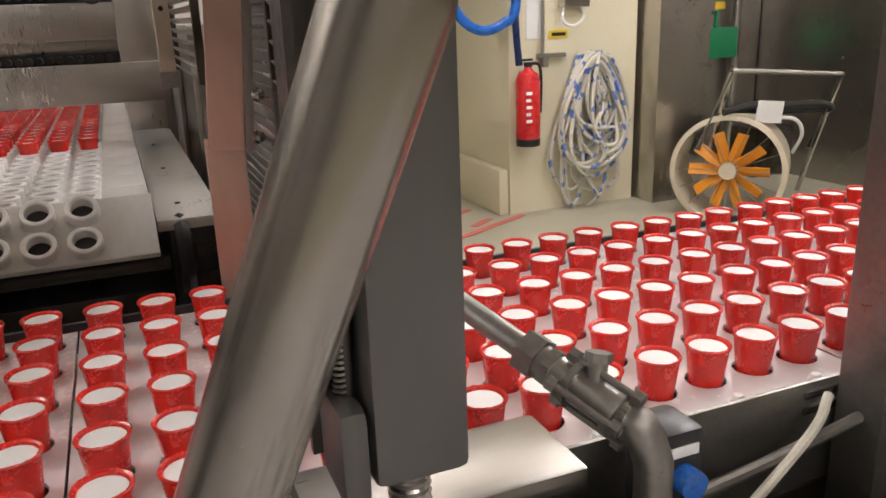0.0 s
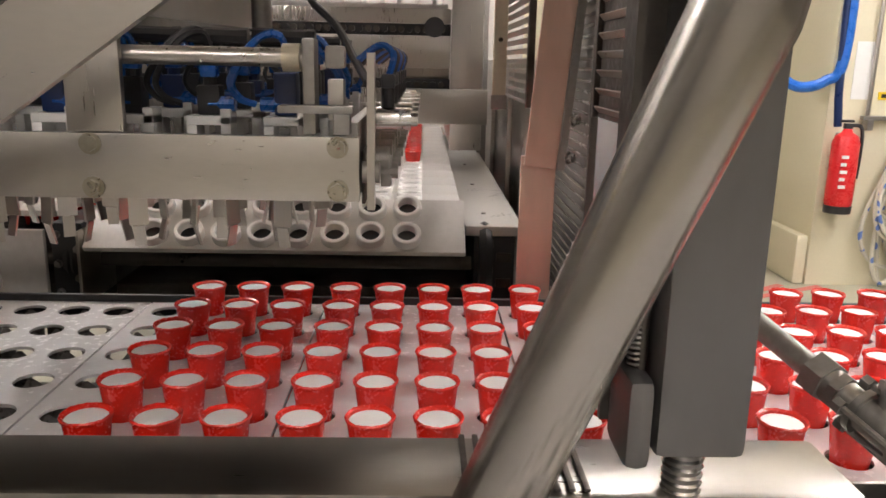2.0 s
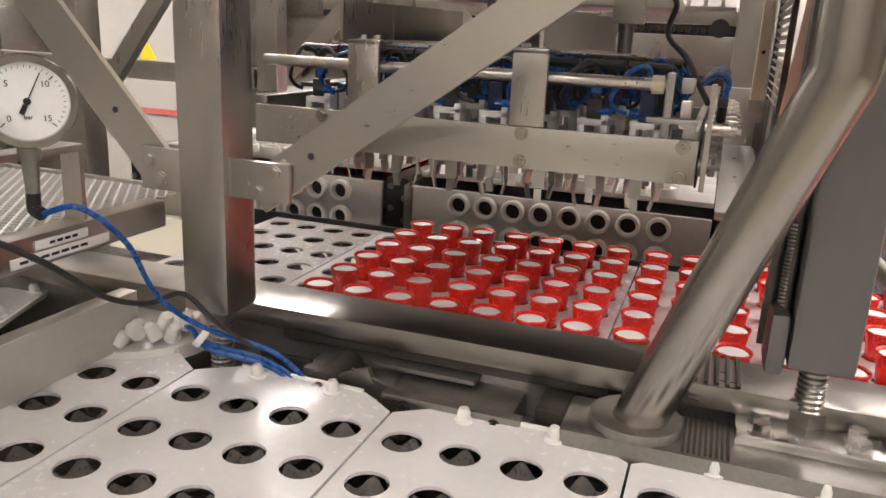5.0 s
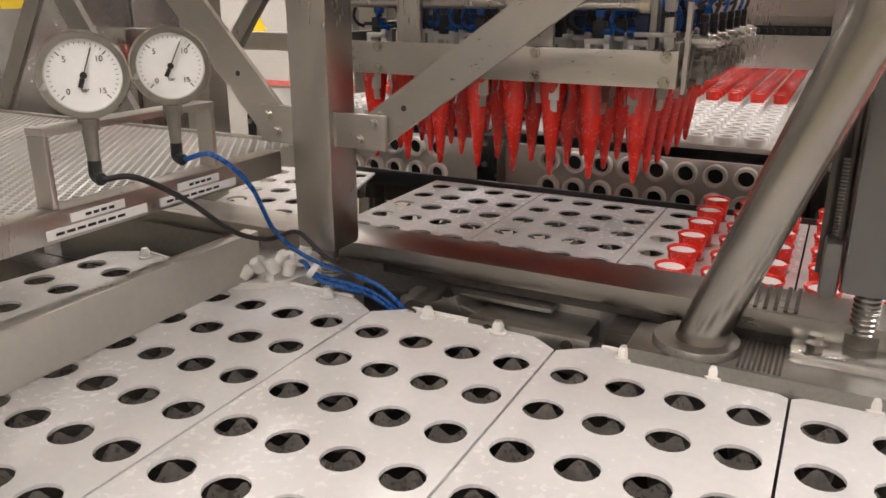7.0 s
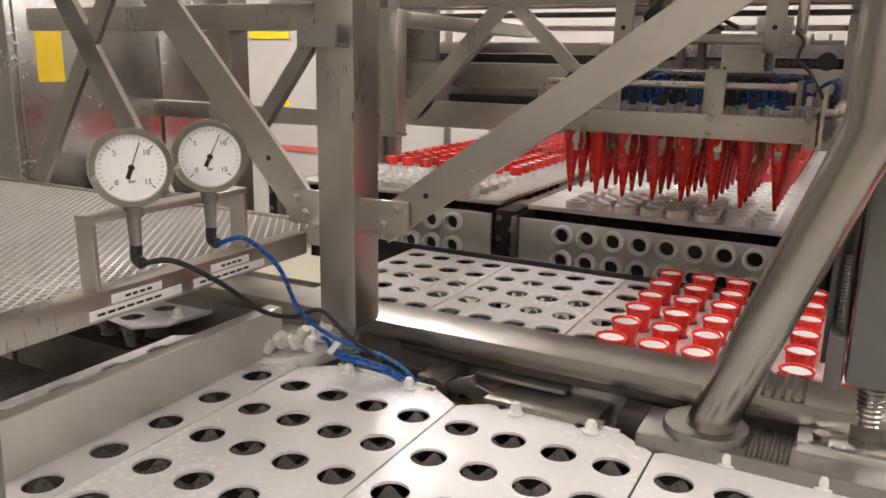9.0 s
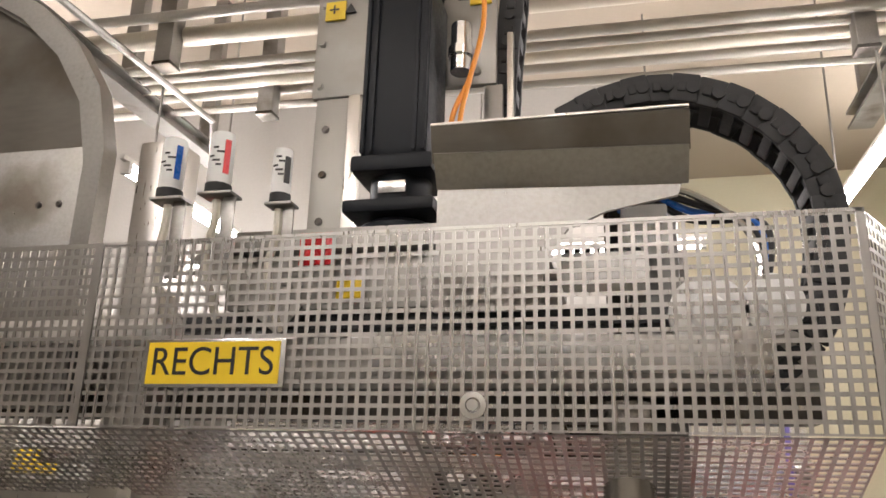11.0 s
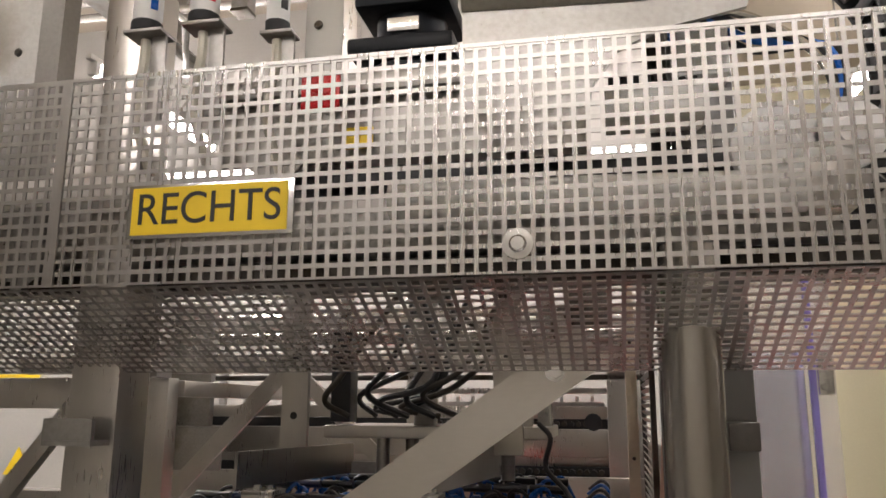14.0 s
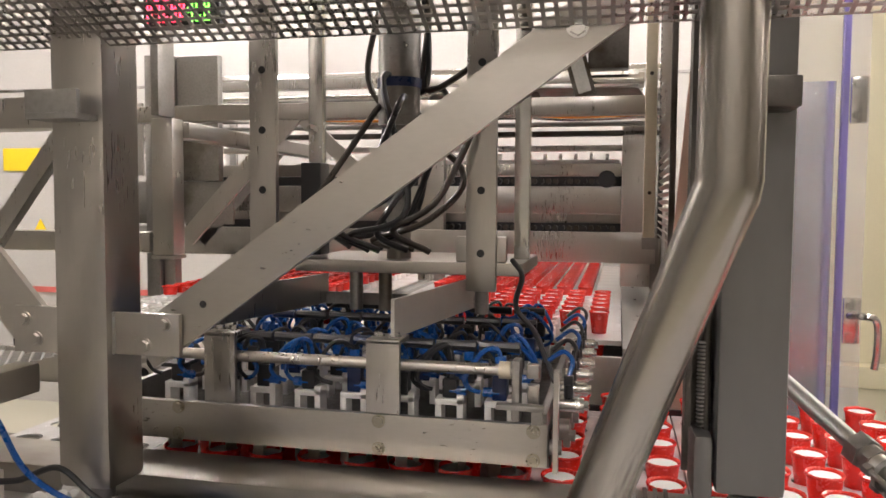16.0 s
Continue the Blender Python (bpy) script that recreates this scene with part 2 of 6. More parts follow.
def bar(bm, a, b, wide, thick, side=(0, 1, 0)):
    """A flat bar from a to b; thick lies along side."""
    a, b, s = Vector(a), Vector(b), Vector(side).normalized()
    d = (b - a).normalized()
    w = d.cross(s).normalized() * wide / 2
    s = s * thick / 2
    vs = [bm.verts.new(p + w * i + s * j) for p in (a, b) for i, j in ((-1, -1), (1, -1), (1, 1), (-1, 1))]
    for f in ((0, 1, 2, 3), (7, 6, 5, 4), (0, 4, 5, 1), (1, 5, 6, 2), (2, 6, 7, 3), (3, 7, 4, 0)):
        bm.faces.new([vs[k] for k in f])
    return bm


def mesh_of(name, bm, mat, smooth=True):
    bmesh.ops.recalc_face_normals(bm, faces=bm.faces)
    me = bpy.data.meshes.new(name)
    bm.to_mesh(me)
    bm.free()
    me.materials.append(mat)
    if smooth and len(me.polygons):
        me.polygons.foreach_set("use_smooth", [True] * len(me.polygons))
        me.set_sharp_from_angle(angle=radians(35))
    return me


def part(name, bm, mat, parent=None, label="", smooth=True):
    ob = new(name, bm if isinstance(bm, bpy.types.Mesh) else mesh_of(name, bm, mat, smooth))
    ob.parent = parent
    if label:
        tagged(ob, label)
    return ob


def thing(name, label, category, group="", at=None, kind=""):
    ob = new(name)
    ob.empty_display_size = 0.05
    if at is not None:
        ob.matrix_basis = at if isinstance(at, Matrix) else Matrix.Translation(at)
    return tagged(ob, label, category, group, kind)


def structure(name, bm, mat, label=""):
    return tagged(part(name, bm, mat), label, "", "", "structure")


def B():
    return bmesh.new()


def hexbolt(bm, at, axis, r=0.008, h=0.006):
    at, axis = Vector(at), Vector(axis).normalized()
    cyl(bm, at, at + axis * 0.0015, r * 1.35, seg=14)
    cyl(bm, at + axis * 0.0015, at + axis * h, r, seg=6)
    return bm


# ---- the hall ----
structure("floor", box(B(), (-7, -5, -0.12), (7, 7.5, 0)), FLOOR, "green-grey resin floor of the factory hall")
structure("ceiling", box(B(), (-7, -5, 3.9), (7, 7.5, 4.0)), CEILING, "cream panelled ceiling above the pipes")
structure("wall_back", box(B(), (-7, 5.2, 0), (7, 5.35, 3.9)), WALL, "cream insulated wall panels behind the machine")
structure("wall_right", box(B(), (5.2, -5, 0), (5.35, 5.2, 3.9)), STEEL, "stainless clad wall beside the fan")
structure("wall_left", box(B(), (-5.3, -5, 0), (-5.15, 5.2, 3.9)), WALL_GREY, "grey panel wall of the hall")
# Unseen wall, kept white to bounce light onto the steel facing it.
structure("bounce_wall_front", box(B(), (-5.15, -5, 0), (5.2, -4.85, 3.9)), WALL_WHITE, "unseen white wall, added so the steel faces reflect it")


def tube_or_fill_lamp(x, y, z, length, turn=0):
    t = thing("tube_or_fill_lamp", "glowing white tube lamp below the ceiling; all but two are unseen, added fill", "lamp", "ceiling lamps", pose(x, y, z, 0, 0, turn))
    part("tube", cyl(B(), (0, -length / 2, 0), (0, length / 2, 0), 0.02, seg=12), FILL_HALL if y < 0 else FILL_HALL if x > 2 and y > 3 else FILL_FAR if y > 2.6 else FILL_CORNER if x > 3 else TUBE_KEY if x > 1 else TUBE_GLOW, t)
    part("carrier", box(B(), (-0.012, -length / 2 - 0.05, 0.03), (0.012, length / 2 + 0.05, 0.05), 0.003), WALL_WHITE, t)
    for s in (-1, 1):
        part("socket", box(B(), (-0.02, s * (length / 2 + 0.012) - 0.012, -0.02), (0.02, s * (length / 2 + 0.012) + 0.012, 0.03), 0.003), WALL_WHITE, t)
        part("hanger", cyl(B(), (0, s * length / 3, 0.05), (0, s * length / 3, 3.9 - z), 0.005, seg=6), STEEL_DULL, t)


# Only the first two are real lamps; the rest are unseen fill, added.
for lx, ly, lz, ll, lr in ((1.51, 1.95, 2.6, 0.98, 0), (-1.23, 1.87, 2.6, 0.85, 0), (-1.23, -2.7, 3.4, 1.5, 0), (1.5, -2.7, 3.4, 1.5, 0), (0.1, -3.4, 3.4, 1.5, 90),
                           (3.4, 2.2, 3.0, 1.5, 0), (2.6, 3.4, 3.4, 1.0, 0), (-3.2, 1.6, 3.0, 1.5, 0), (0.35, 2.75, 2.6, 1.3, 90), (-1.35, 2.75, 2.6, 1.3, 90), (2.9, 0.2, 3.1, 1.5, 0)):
    tube_or_fill_lamp(lx, ly, lz, ll, lr)

# ---- the carrier chain with its perforated plates ----
L, PX, PY, V = 0.2701, 0.0659, 0.0877, 0.0543
ZP, ZR = 0.886, 0.926
XC, YC, RC = -0.324, 0.0247, 0.1
TIMES = [0, 0.1, 1, 2, 3, 4, 5, 6, 7, 8, 9, 10, 11, 12, 13, 14, 15, 15.9, 16]


def plate_mesh():
    """Local: x along the chain, y outwards from the inner edge, z the top."""
    bm = B()
    x0 = (L - 3 * PX) / 2 - PX / 2
    hr, th, seg = 0.0225, 0.005, 16
    for i in range(4):
        for j in range(6):
            cx, cy = x0 + PX * (i + 0.5) - L / 2, 0.0748 + PY * j
            rim, low, sq = [], [], []
            for k in range(seg):
                a = 2 * math.pi * (k + 0.5) / seg
                c, s = math.cos(a), math.sin(a)
                f = 1 / max(abs(c) / (PX / 2), abs(s) / (PY / 2))
                rim.append(bm.verts.new((cx + hr * c, cy + hr * s, -0.001)))
                low.append(bm.verts.new((cx + hr * c, cy + hr * s, -th)))
                sq.append(bm.verts.new((cx + f * c, cy + f * s, 0)))
            for k in range(seg):
                n = (k + 1) % seg
                bm.faces.new((rim[k], rim[n], sq[n], sq[k]))
                bm.faces.new((rim[n], rim[k], low[k], low[n]))
            for sx, sy in ((1, 1), (-1, 1), (-1, -1), (1, -1)):
                k = {(1, 1): 1, (-1, 1): 5, (-1, -1): 9, (1, -1): 13}[(sx, sy)]
                cv = bm.verts.new((cx + sx * PX / 2, cy + sy * PY / 2, 0))
                bm.faces.new((sq[k], sq[k + 1], cv)) if (sq[k].co - sq[k + 1].co).length > 1e-6 else None
    y0, y1 = 0.0748 - PY / 2, 0.0748 + PY * 5.5
    w = 2 * PX
    e = L / 2 - 0.0015
    for lo, hi in (((-e, y0), (-w, y1)), ((w, y0), (e, y1)), ((-e, y1), (e, y1 + 0.012))):
        bm.faces.new([bm.verts.new((x, y, 0)) for x, y in ((lo[0], lo[1]), (hi[0], lo[1]), (hi[0], hi[1]), (lo[0], hi[1]))])
    yi = -0.012
    rim = [(-e, y0), (-e, 0.02), (-e + 0.045, yi), (e - 0.045, yi), (e, 0.02), (e, y0)]
    bm.faces.new([bm.verts.new((x, y, 0)) for x, y in rim])
    yo = y1 + 0.012
    loop = [(-e, yo), (-e, 0.02), (-e + 0.045, yi), (e - 0.045, yi), (e, 0.02), (e, yo)]
    for a, b in zip(loop, loop[1:] + loop[:1]):
        bm.faces.new([bm.verts.new((*p, z)) for p, z in ((a, 0), (b, 0), (b, -th), (a, -th))])
    bmesh.ops.remove_doubles(bm, verts=bm.verts, dist=1e-5)
    return bm


def liner_mesh():
    bm = B()
    rng = random.Random(4)
    x0 = (L - 3 * PX) / 2 - PX / 2
    for i in range(4):
        for j in range(6):
            cx, cy = x0 + PX * (i + 0.5) - L / 2, 0.0748 + PY * j
            a0, seg = rng.random() * 6, 24
            top, bot = [], []
            for k in range(seg):
                a = a0 + 2 * math.pi * k / seg
                z = -0.006 - 0.013 * (0.5 + 0.5 * math.cos(a0 + k * math.pi * 2 / 6))
                top.append(bm.verts.new((cx + 0.0215 * math.cos(a), cy + 0.0215 * math.sin(a), z)))
                bot.append(bm.verts.new((cx + 0.015 * math.cos(a), cy + 0.015 * math.sin(a), -0.055)))
            for k in range(seg):
                n = (k + 1) % seg
                bm.faces.new((top[k], top[n], bot[n], bot[k]))
    return bm


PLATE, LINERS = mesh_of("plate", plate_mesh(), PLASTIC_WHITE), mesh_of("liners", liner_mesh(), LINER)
KNOB = mesh_of("knob", lathe(B(), [(0, 0.018), (0.005, 0.017), (0.0078, 0.011), (0.0078, 0.004), (0.011, 0.003), (0.011, 0)], 12), RING_WHITE)
LIP = mesh_of("lip", box(B(), (-L / 2 + 0.05, -0.0145, -0.002), (L / 2 - 0.05, -0.0105, 0.004), 0.001), RING_WHITE)


def chain_pose(d):
    """The pose of a plate whose middle has gone d metres past the turn's start."""
    arc = math.pi * RC
    inner_far, inner_near = 0.1875 - 0.0748, -0.1382 + 0.0748
    if d <= 0:
        return pose(XC - d, inner_far, ZP)
    if d >= arc:
        return pose(XC + (d - arc), inner_near, ZP, 0, 0, 180)
    a = d / RC
    rad = (inner_far - inner_near) / 2
    cx, cy = XC - rad * math.sin(a), YC + rad * math.cos(a)
    return pose(cx, cy, ZP, 0, 0, math.degrees(a))


moving = []
for k in range(-9, 9):
    ob = thing("carrier_plate", "white plastic carrier plate with twenty-four round holes on the chain", "carrier plate", "carrier plates")
    part("plate", PLATE, None, ob)
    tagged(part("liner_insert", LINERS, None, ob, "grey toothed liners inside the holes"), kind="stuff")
    part("lip", LIP, None, ob)
    for sx in (-0.052, 0.052):
        part("knob", KNOB, None, ob).location = (sx, 0.006, 0)
    mid = 0.16 + (k + 0.5) * L
    moving.append((ob, [(t, chain_pose(XC - (mid - V * t))) for t in TIMES]))

# ---- the foil cones ----
def cone_mesh():
    prof = [(0.0015, -0.115), (0.004, -0.112), (0.0180, -0.004), (0.0196, 0.010), (0.0210, 0.022), (0.0227, 0.0370), (0.0243, 0.0385), (0.0248, 0.0408), (0.0238, 0.0424), (0.0212, 0.0408), (0.0205, 0.037)]
    bm = lathe(B(), prof, 36)
    for v in bm.verts:
        if v.co.z > 0.038:
            a = math.atan2(v.co.y, v.co.x)
            v.co.z += 0.00025 * math.sin(9 * a) + 0.0002 * math.sin(5 * a + 1) + 0.0003 * math.sin(17 * a)
            f = 1 + 0.004 * math.sin(7 * a + 0.6) + 0.006 * math.sin(18 * a)
            v.co.x, v.co.y = v.co.x * f, v.co.y * f
    return bm


CONE = mesh_of("sleeve", cone_mesh(), RED_FOIL)
LID = mesh_of("lid", lathe(B(), [(0, 0.0392), (0.012, 0.0390), (0.0195, 0.0385), (0.0208, 0.037)], 20), CREAM)


def cone(m, group):
    ob = tagged(new("ice_cream_cone", CONE), "red foil cone with a white lid, standing in a carrier", "cone", group)
    lid = new("lid", LID)
    lid.parent = ob
    ob.matrix_basis = m
    return ob


# ---- the gripper head's way ----
HEAD = [(0, -0.62, 1.25, 1.30), (0.5, -0.62, 1.25, 1.25), (1.0, -0.62, 1.26, 1.22), (1.3, -0.54, 1.25, 1.21), (1.4, -0.48, 1.18, 1.205), (1.5, -0.37, 1.0, 1.20), (1.6, -0.20, 0.70, 1.195), (1.7, -0.04, 0.36, 1.193), (1.8, 0.045, 0.20, 1.191), (1.9, 0.146, 0.13, 1.191), (2.0, 0.208, 0.12, 1.191), (2.2, 0.29, 0.12, 1.191), (2.5, 0.307, 0.12, 1.191),
        (3.5, 0.309, 0.12, 1.191), (5.0, 0.309, 0.12, 1.191), (5.3, 0.300, 0.12, 1.19), (5.6, 0.285, 0.12, 1.08), (6.1, 0.258, 0.12, 1.0), (6.4, 0.243, 0.12, 1.0), (6.5, 0.238, 0.12, 1.012), (6.8, 0.212, 0.16, 1.17), (7.0, 0.188, 0.21, 1.222), (7.5, 0.144, 0.245, 1.222),
        (8.0, 0.154, 0.286, 1.228), (8.2, 0.185, 0.40, 1.226), (8.5, 0.263, 0.636, 1.221), (9.0, 0.329, 0.81, 1.232), (9.5, 0.325, 0.968, 1.222), (10.0, 0.340, 1.01, 1.20), (10.6, 0.354, 1.026, 1.09), (11.2, 0.26, 1.02, 1.25), (12.0, 0.30, 0.5, 1.22), (12.6, 0.31, 0.14, 1.195), (13.0, 0.312, 0.12, 1.191),
        (15.0, 0.312, 0.12, 1.191), (15.2, 0.300, 0.12, 1.16), (15.5, 0.285, 0.12, 1.079), (15.8, 0.262, 0.12, 1.01), (16.0, 0.251, 0.12, 1.0)]
DRAW = 0.028  # the fingers draw the cones up into the head


def head_at(t):
    for (a, *p), (b, *q) in zip(HEAD, HEAD[1:]):
        if a <= t <= b:
            f = (t - a) / (b - a)
            return Vector([u + (v - u) * f for u, v in zip(p, q)])
    return Vector(HEAD[-1][1:])


for k in range(1, 9):
    for c in range(4):
        if k == 1 and c == 0:
            continue
        for r in range(6):
            x = 0.1964 + (k - 1) * L + c * PX
            y = 0.6259 - r * PY
            picked = k < 3 or (k == 3 and c == 0)
            ob = cone(pose(x, y, ZP), "cones on the carrier plates")
            turn = 37 * (c + 4 * k) + 71 * r
            if picked:
                grab = 6.2
                rows = [(t, pose(x - V * t, y, ZP, 0, 0, turn % 80)) for t in (0, 0.1, 1, 2, 3, 4, 5, 6)]
                base = Vector((x - V * grab, y, ZP)) - head_at(6.4) + Vector(((6.4 - grab) * -V, 0, 0))
                for t in (6.4, 6.5, 6.8, 7.0, 7.5, 8.0, 8.2, 8.5, 9.0, 9.5, 10.0, 10.6):
                    drawn = 0.0 if t in (6.4, 10.6) else 0.01 if t == 6.5 else DRAW
                    rows.append((t, pose(*(head_at(t) + base + Vector((0, 0, drawn))), 0, 0, turn % 80)))
                rest = head_at(10.6) + base
                rows += [(t, pose(*rest, 0, 0, turn % 80)) for t in (10.8, 16.0)]
                moving.append((ob, rows))
            else:
                moving.append((ob, [(t, pose(x - V * t, y, ZP, 0, 0, turn % 80)) for t in TIMES]))

# ---- the ring conveyors ----
RINGP = 0.0675
ring_bm = lathe(B(), [(0.0185, 0.0), (0.0185, 0.018), (0.0205, 0.020), (0.0255, 0.020), (0.0272, 0.018), (0.0272, 0.0)], 20)
RING = mesh_of("ring", ring_bm, RING_WHITE)


def slat_mesh():
    bm = box(B(), (-0.125, -0.066, -0.012), (0.583, 0.066, 0), 0.002)
    return bm


SLAT = mesh_of("slat", slat_mesh(), SLAT_STEEL)
# Flat black disc that paints the shaded depth of a ring's opening.
BORE_SHADE = mesh_of("bore_shade", lathe(B(), [(0, 0.0012), (0.0186, 0.0012)], 16), BLACK)


def slat(m, parent):
    ob = part("slat", SLAT, None, parent, "pale steel slat with white plastic rings")
    ob.matrix_basis = m
    for i in range(8):
        for j in (-1, 1):
            part("ring", RING, None, ob).location = (i * RINGP, j * RINGP / 2, 0)
            part("bore_shade", BORE_SHADE, None, ob).location = (i * RINGP, j * RINGP / 2, 0)
    return ob


ZT = 0.965
for bx, n0, first in ((-0.03, 0, 1.72), (-0.82, 0, 1.35)):
    d = thing("ring_conveyor", "steel slat conveyor carrying rows of white rings", "conveyor", "ring conveyors", (bx, 0, 0))
    for s in range(16):
        slat(pose(0, 1.06 + s * 2 * RINGP, ZT), d)
    low = slat(pose(0, 0.93, 0.874, 90), d)
    if bx > -0.1:
        moving.append((low, [(t, pose(0, 0.955 - 0.02 * f, 0.955 - 0.083 * f, 38 + 52 * f)) for t, f in ((0, 0), (2.0, 0), (2.2, 0.3), (2.5, 1), (16, 1))]))
    s, far = 0, B()
    while first + s * RINGP < 3.1:
        y = 1.06 + (round((first - 1.06) / RINGP + 0.5) + s - 0.5) * RINGP
        for i in range(8):
            if s < 7:
                cone(pose(bx + i * RINGP, y, ZT + 0.006, 0, 0, 31 * i + 17 * s), "cones in the ring conveyors")
            else:
                lathe(far, [(0.019, -0.01), (0.0228, 0.0385), (0.0253, 0.0415), (0.0205, 0.0405)], 14, pose(bx + i * RINGP, y, ZT + 0.006))
        s += 1
    tagged(part("far_cones", far, RED_FOIL), "rows of red foil cones far along the conveyor", "cones", "", "stuff")
    part("nose_shaft", cyl(B(), (-0.13, 1.0, 0.87), (0.60, 1.0, 0.87), 0.014), STEEL_DARK, d)
    part("side_rail", box(B(), (-0.16, 1.02, 0.80), (-0.13, 3.2, 0.962), 0.003), STEEL_DULL, d)
    part("drive_box", box(B(), (-0.194, 0.93, 0.80), (-0.134, 1.12, 0.955), 0.006), BLACK, d)
    for q in range(5):
        part("drive_bolt", hexbolt(B(), (-0.182 + 0.037 * (q % 2), 0.93, 0.82 + q * 0.028), (0, -1, 0), 0.006, 0.008), STEEL_DULL, d)
    part("edge_plate", box(B(), (-0.134, 0.9, 0.80), (-0.128, 1.06, 0.945), 0.002), STEEL, d)
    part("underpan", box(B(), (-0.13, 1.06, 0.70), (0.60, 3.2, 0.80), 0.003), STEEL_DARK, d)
    part("sprocket", lathe(B(), [(0, -0.012), (0.07, -0.012), (0.075, 0), (0.07, 0.012), (0, 0.012)], 18, pose(-0.155, 1.0, 0.88, 0, 90, 0)), BLACK, d)
    part("sprocket", lathe(B(), [(0, -0.012), (0.07, -0.012), (0.075, 0), (0.07, 0.012), (0, 0.012)], 18, pose(0.625, 1.0, 0.88, 0, 90, 0)), BLACK, d)

# ---- front rail, posts and the bent tube ----
def square_tube(bm, lo, hi, r=0.008):
    return box(bm, lo, hi, r)


rail = thing("front_rail", "brushed stainless box rail along the front of the chain", "rail", at=(0, 0, 0))
part("top_profile", box(B(), (-0.75, 0.02, 0.915), (0.815, 0.115, 0.944), 0.006), RAIL_STEEL, rail)
part("apron", box(B(), (-0.75, 0.045, 0.80), (0.80, 0.06, 0.913), 0.002), STEEL_DULL, rail)

pl = thing("frame_post", "square stainless frame post on a threaded foot", "post", "frame posts", (0, 0, 0))
part("tube", box(B(), (-0.066, -0.066, 0.955), (0, 0, 1.95), 0.008), STEEL, pl)
part("threaded_foot", cyl(B(), (-0.033, -0.033, 0.80), (-0.033, -0.033, 0.95), 0.014, seg=16), STEEL_DULL, pl)
bm = box(B(), (-0.004, -0.056, 1.107), (0.081, -0.048, 1.154), 0.002)
hexbolt(bm, (0.063, -0.056, 1.142), (0, -1, 0), 0.0062), hexbolt(bm, (0.040, -0.056, 1.118), (0, -1, 0), 0.0062)
part("bracket", bm, STEEL, pl)
part("weld_seam", cyl(B(), (0.0005, -0.054, 1.107), (0.0005, -0.054, 1.154), 0.0035, seg=8), STEEL_DULL, pl)
bm = box(B(), (-0.128, -0.056, 1.104), (-0.064, -0.048, 1.157), 0.002)
hexbolt(bm, (-0.113, -0.056, 1.142), (0, -1, 0), 0.0062), hexbolt(bm, (-0.098, -0.056, 1.120), (0, -1, 0), 0.0062)
part("bracket", bm, STEEL, pl)
part("hook", box(box(B(), (-0.068, -0.10, 1.361), (-0.006, -0.0662, 1.367)), (-0.068, -0.10, 1.3672), (-0.006, -0.094, 1.391)), STEEL_DULL, pl)

pr = thing("frame_post", "square grey frame post on a threaded foot, coloured darker for its shade", "post", "frame posts", (0, 0, 0))
# Shade on this post comes from its darker colour.
part("tube", box(B(), (0.640, 0.0, 0.985), (0.707, 0.066, 1.95), 0.008), SHADED_POST, pr)
part("threaded_foot", cyl(B(), (0.672, 0.03, 0.915), (0.672, 0.03, 0.99), 0.014, seg=16), STEEL_DULL, pr)
part("hook", box(B(), (0.669, -0.054, 1.364), (0.699, -0.001, 1.392), 0.002), STEEL_DARK, pr)
bm = box(B(), (0.600, -0.03, 0.905), (0.745, 0.02, 0.918), 0.002)
for hx in (0.625, 0.72):
    for hy in (-0.018, 0.01):
        hexbolt(bm, (hx, hy, 0.918), (0, 0, 1), 0.01, 0.012)
part("foot_plate", bm, STEEL_BRIGHT, pr)

tb = thing("bent_tube", "polished stainless support tube, bent with a mitred joint", "support tube", at=(0, 0, 0))
base, bend, top = Vector((0.498, -0.028, 0.905)), Vector((0.632, -0.105, 1.292)), Vector((0.634, -0.105, 1.56))
bm = B()
sweep(bm, [base, base.lerp(bend, 0.5), bend - (bend - base).normalized() * 0.004, bend + Vector((0, 0, 0.004)), top], 0.028, 24)
part("tube", bm, STEEL_TUBE, tb)
part("flange", lathe(B(), [(0, 0.010), (0.050, 0.010), (0.052, 0.006), (0.052, 0)], 24, pose(0.497, -0.028, 0.905)), STEEL_DULL, tb)
ped = thing("pedestal_beam", "grimy steel pedestal beam below the support tube", "beam", at=(0, 0, 0))
part("beam", box(B(), (0.42, -0.075, 0.80), (0.78, 0.018, 0.905), 0.008), STEEL_DULL, ped)

br = thing("diagonal_brace", "flat stainless diagonal brace bolted to the post", "brace", "braces")
part("bar", bar(B(), (0.03, -0.043, 1.111), (0.54, -0.043, 1.471), 0.048, 0.008), STEEL_X, br)
part("hole_plug", cyl(B(), (0.105, -0.0478, 1.165), (0.105, -0.0468, 1.165), 0.004), BLACK, br)
part("end_bolt", hexbolt(B(), (0.50, -0.047, 1.443), (0, -1, 0)), STEEL_BRIGHT, br)
br = thing("diagonal_brace", "flat stainless diagonal brace bolted to the post", "brace", "braces")
part("bar", bar(B(), (-0.10, -0.043, 1.118), (-0.46, -0.043, 1.52), 0.055, 0.008), STEEL_X, br)
part("hole_plug", cyl(B(), (-0.17, -0.0478, 1.197), (-0.17, -0.0468, 1.197), 0.004), BLACK, br)

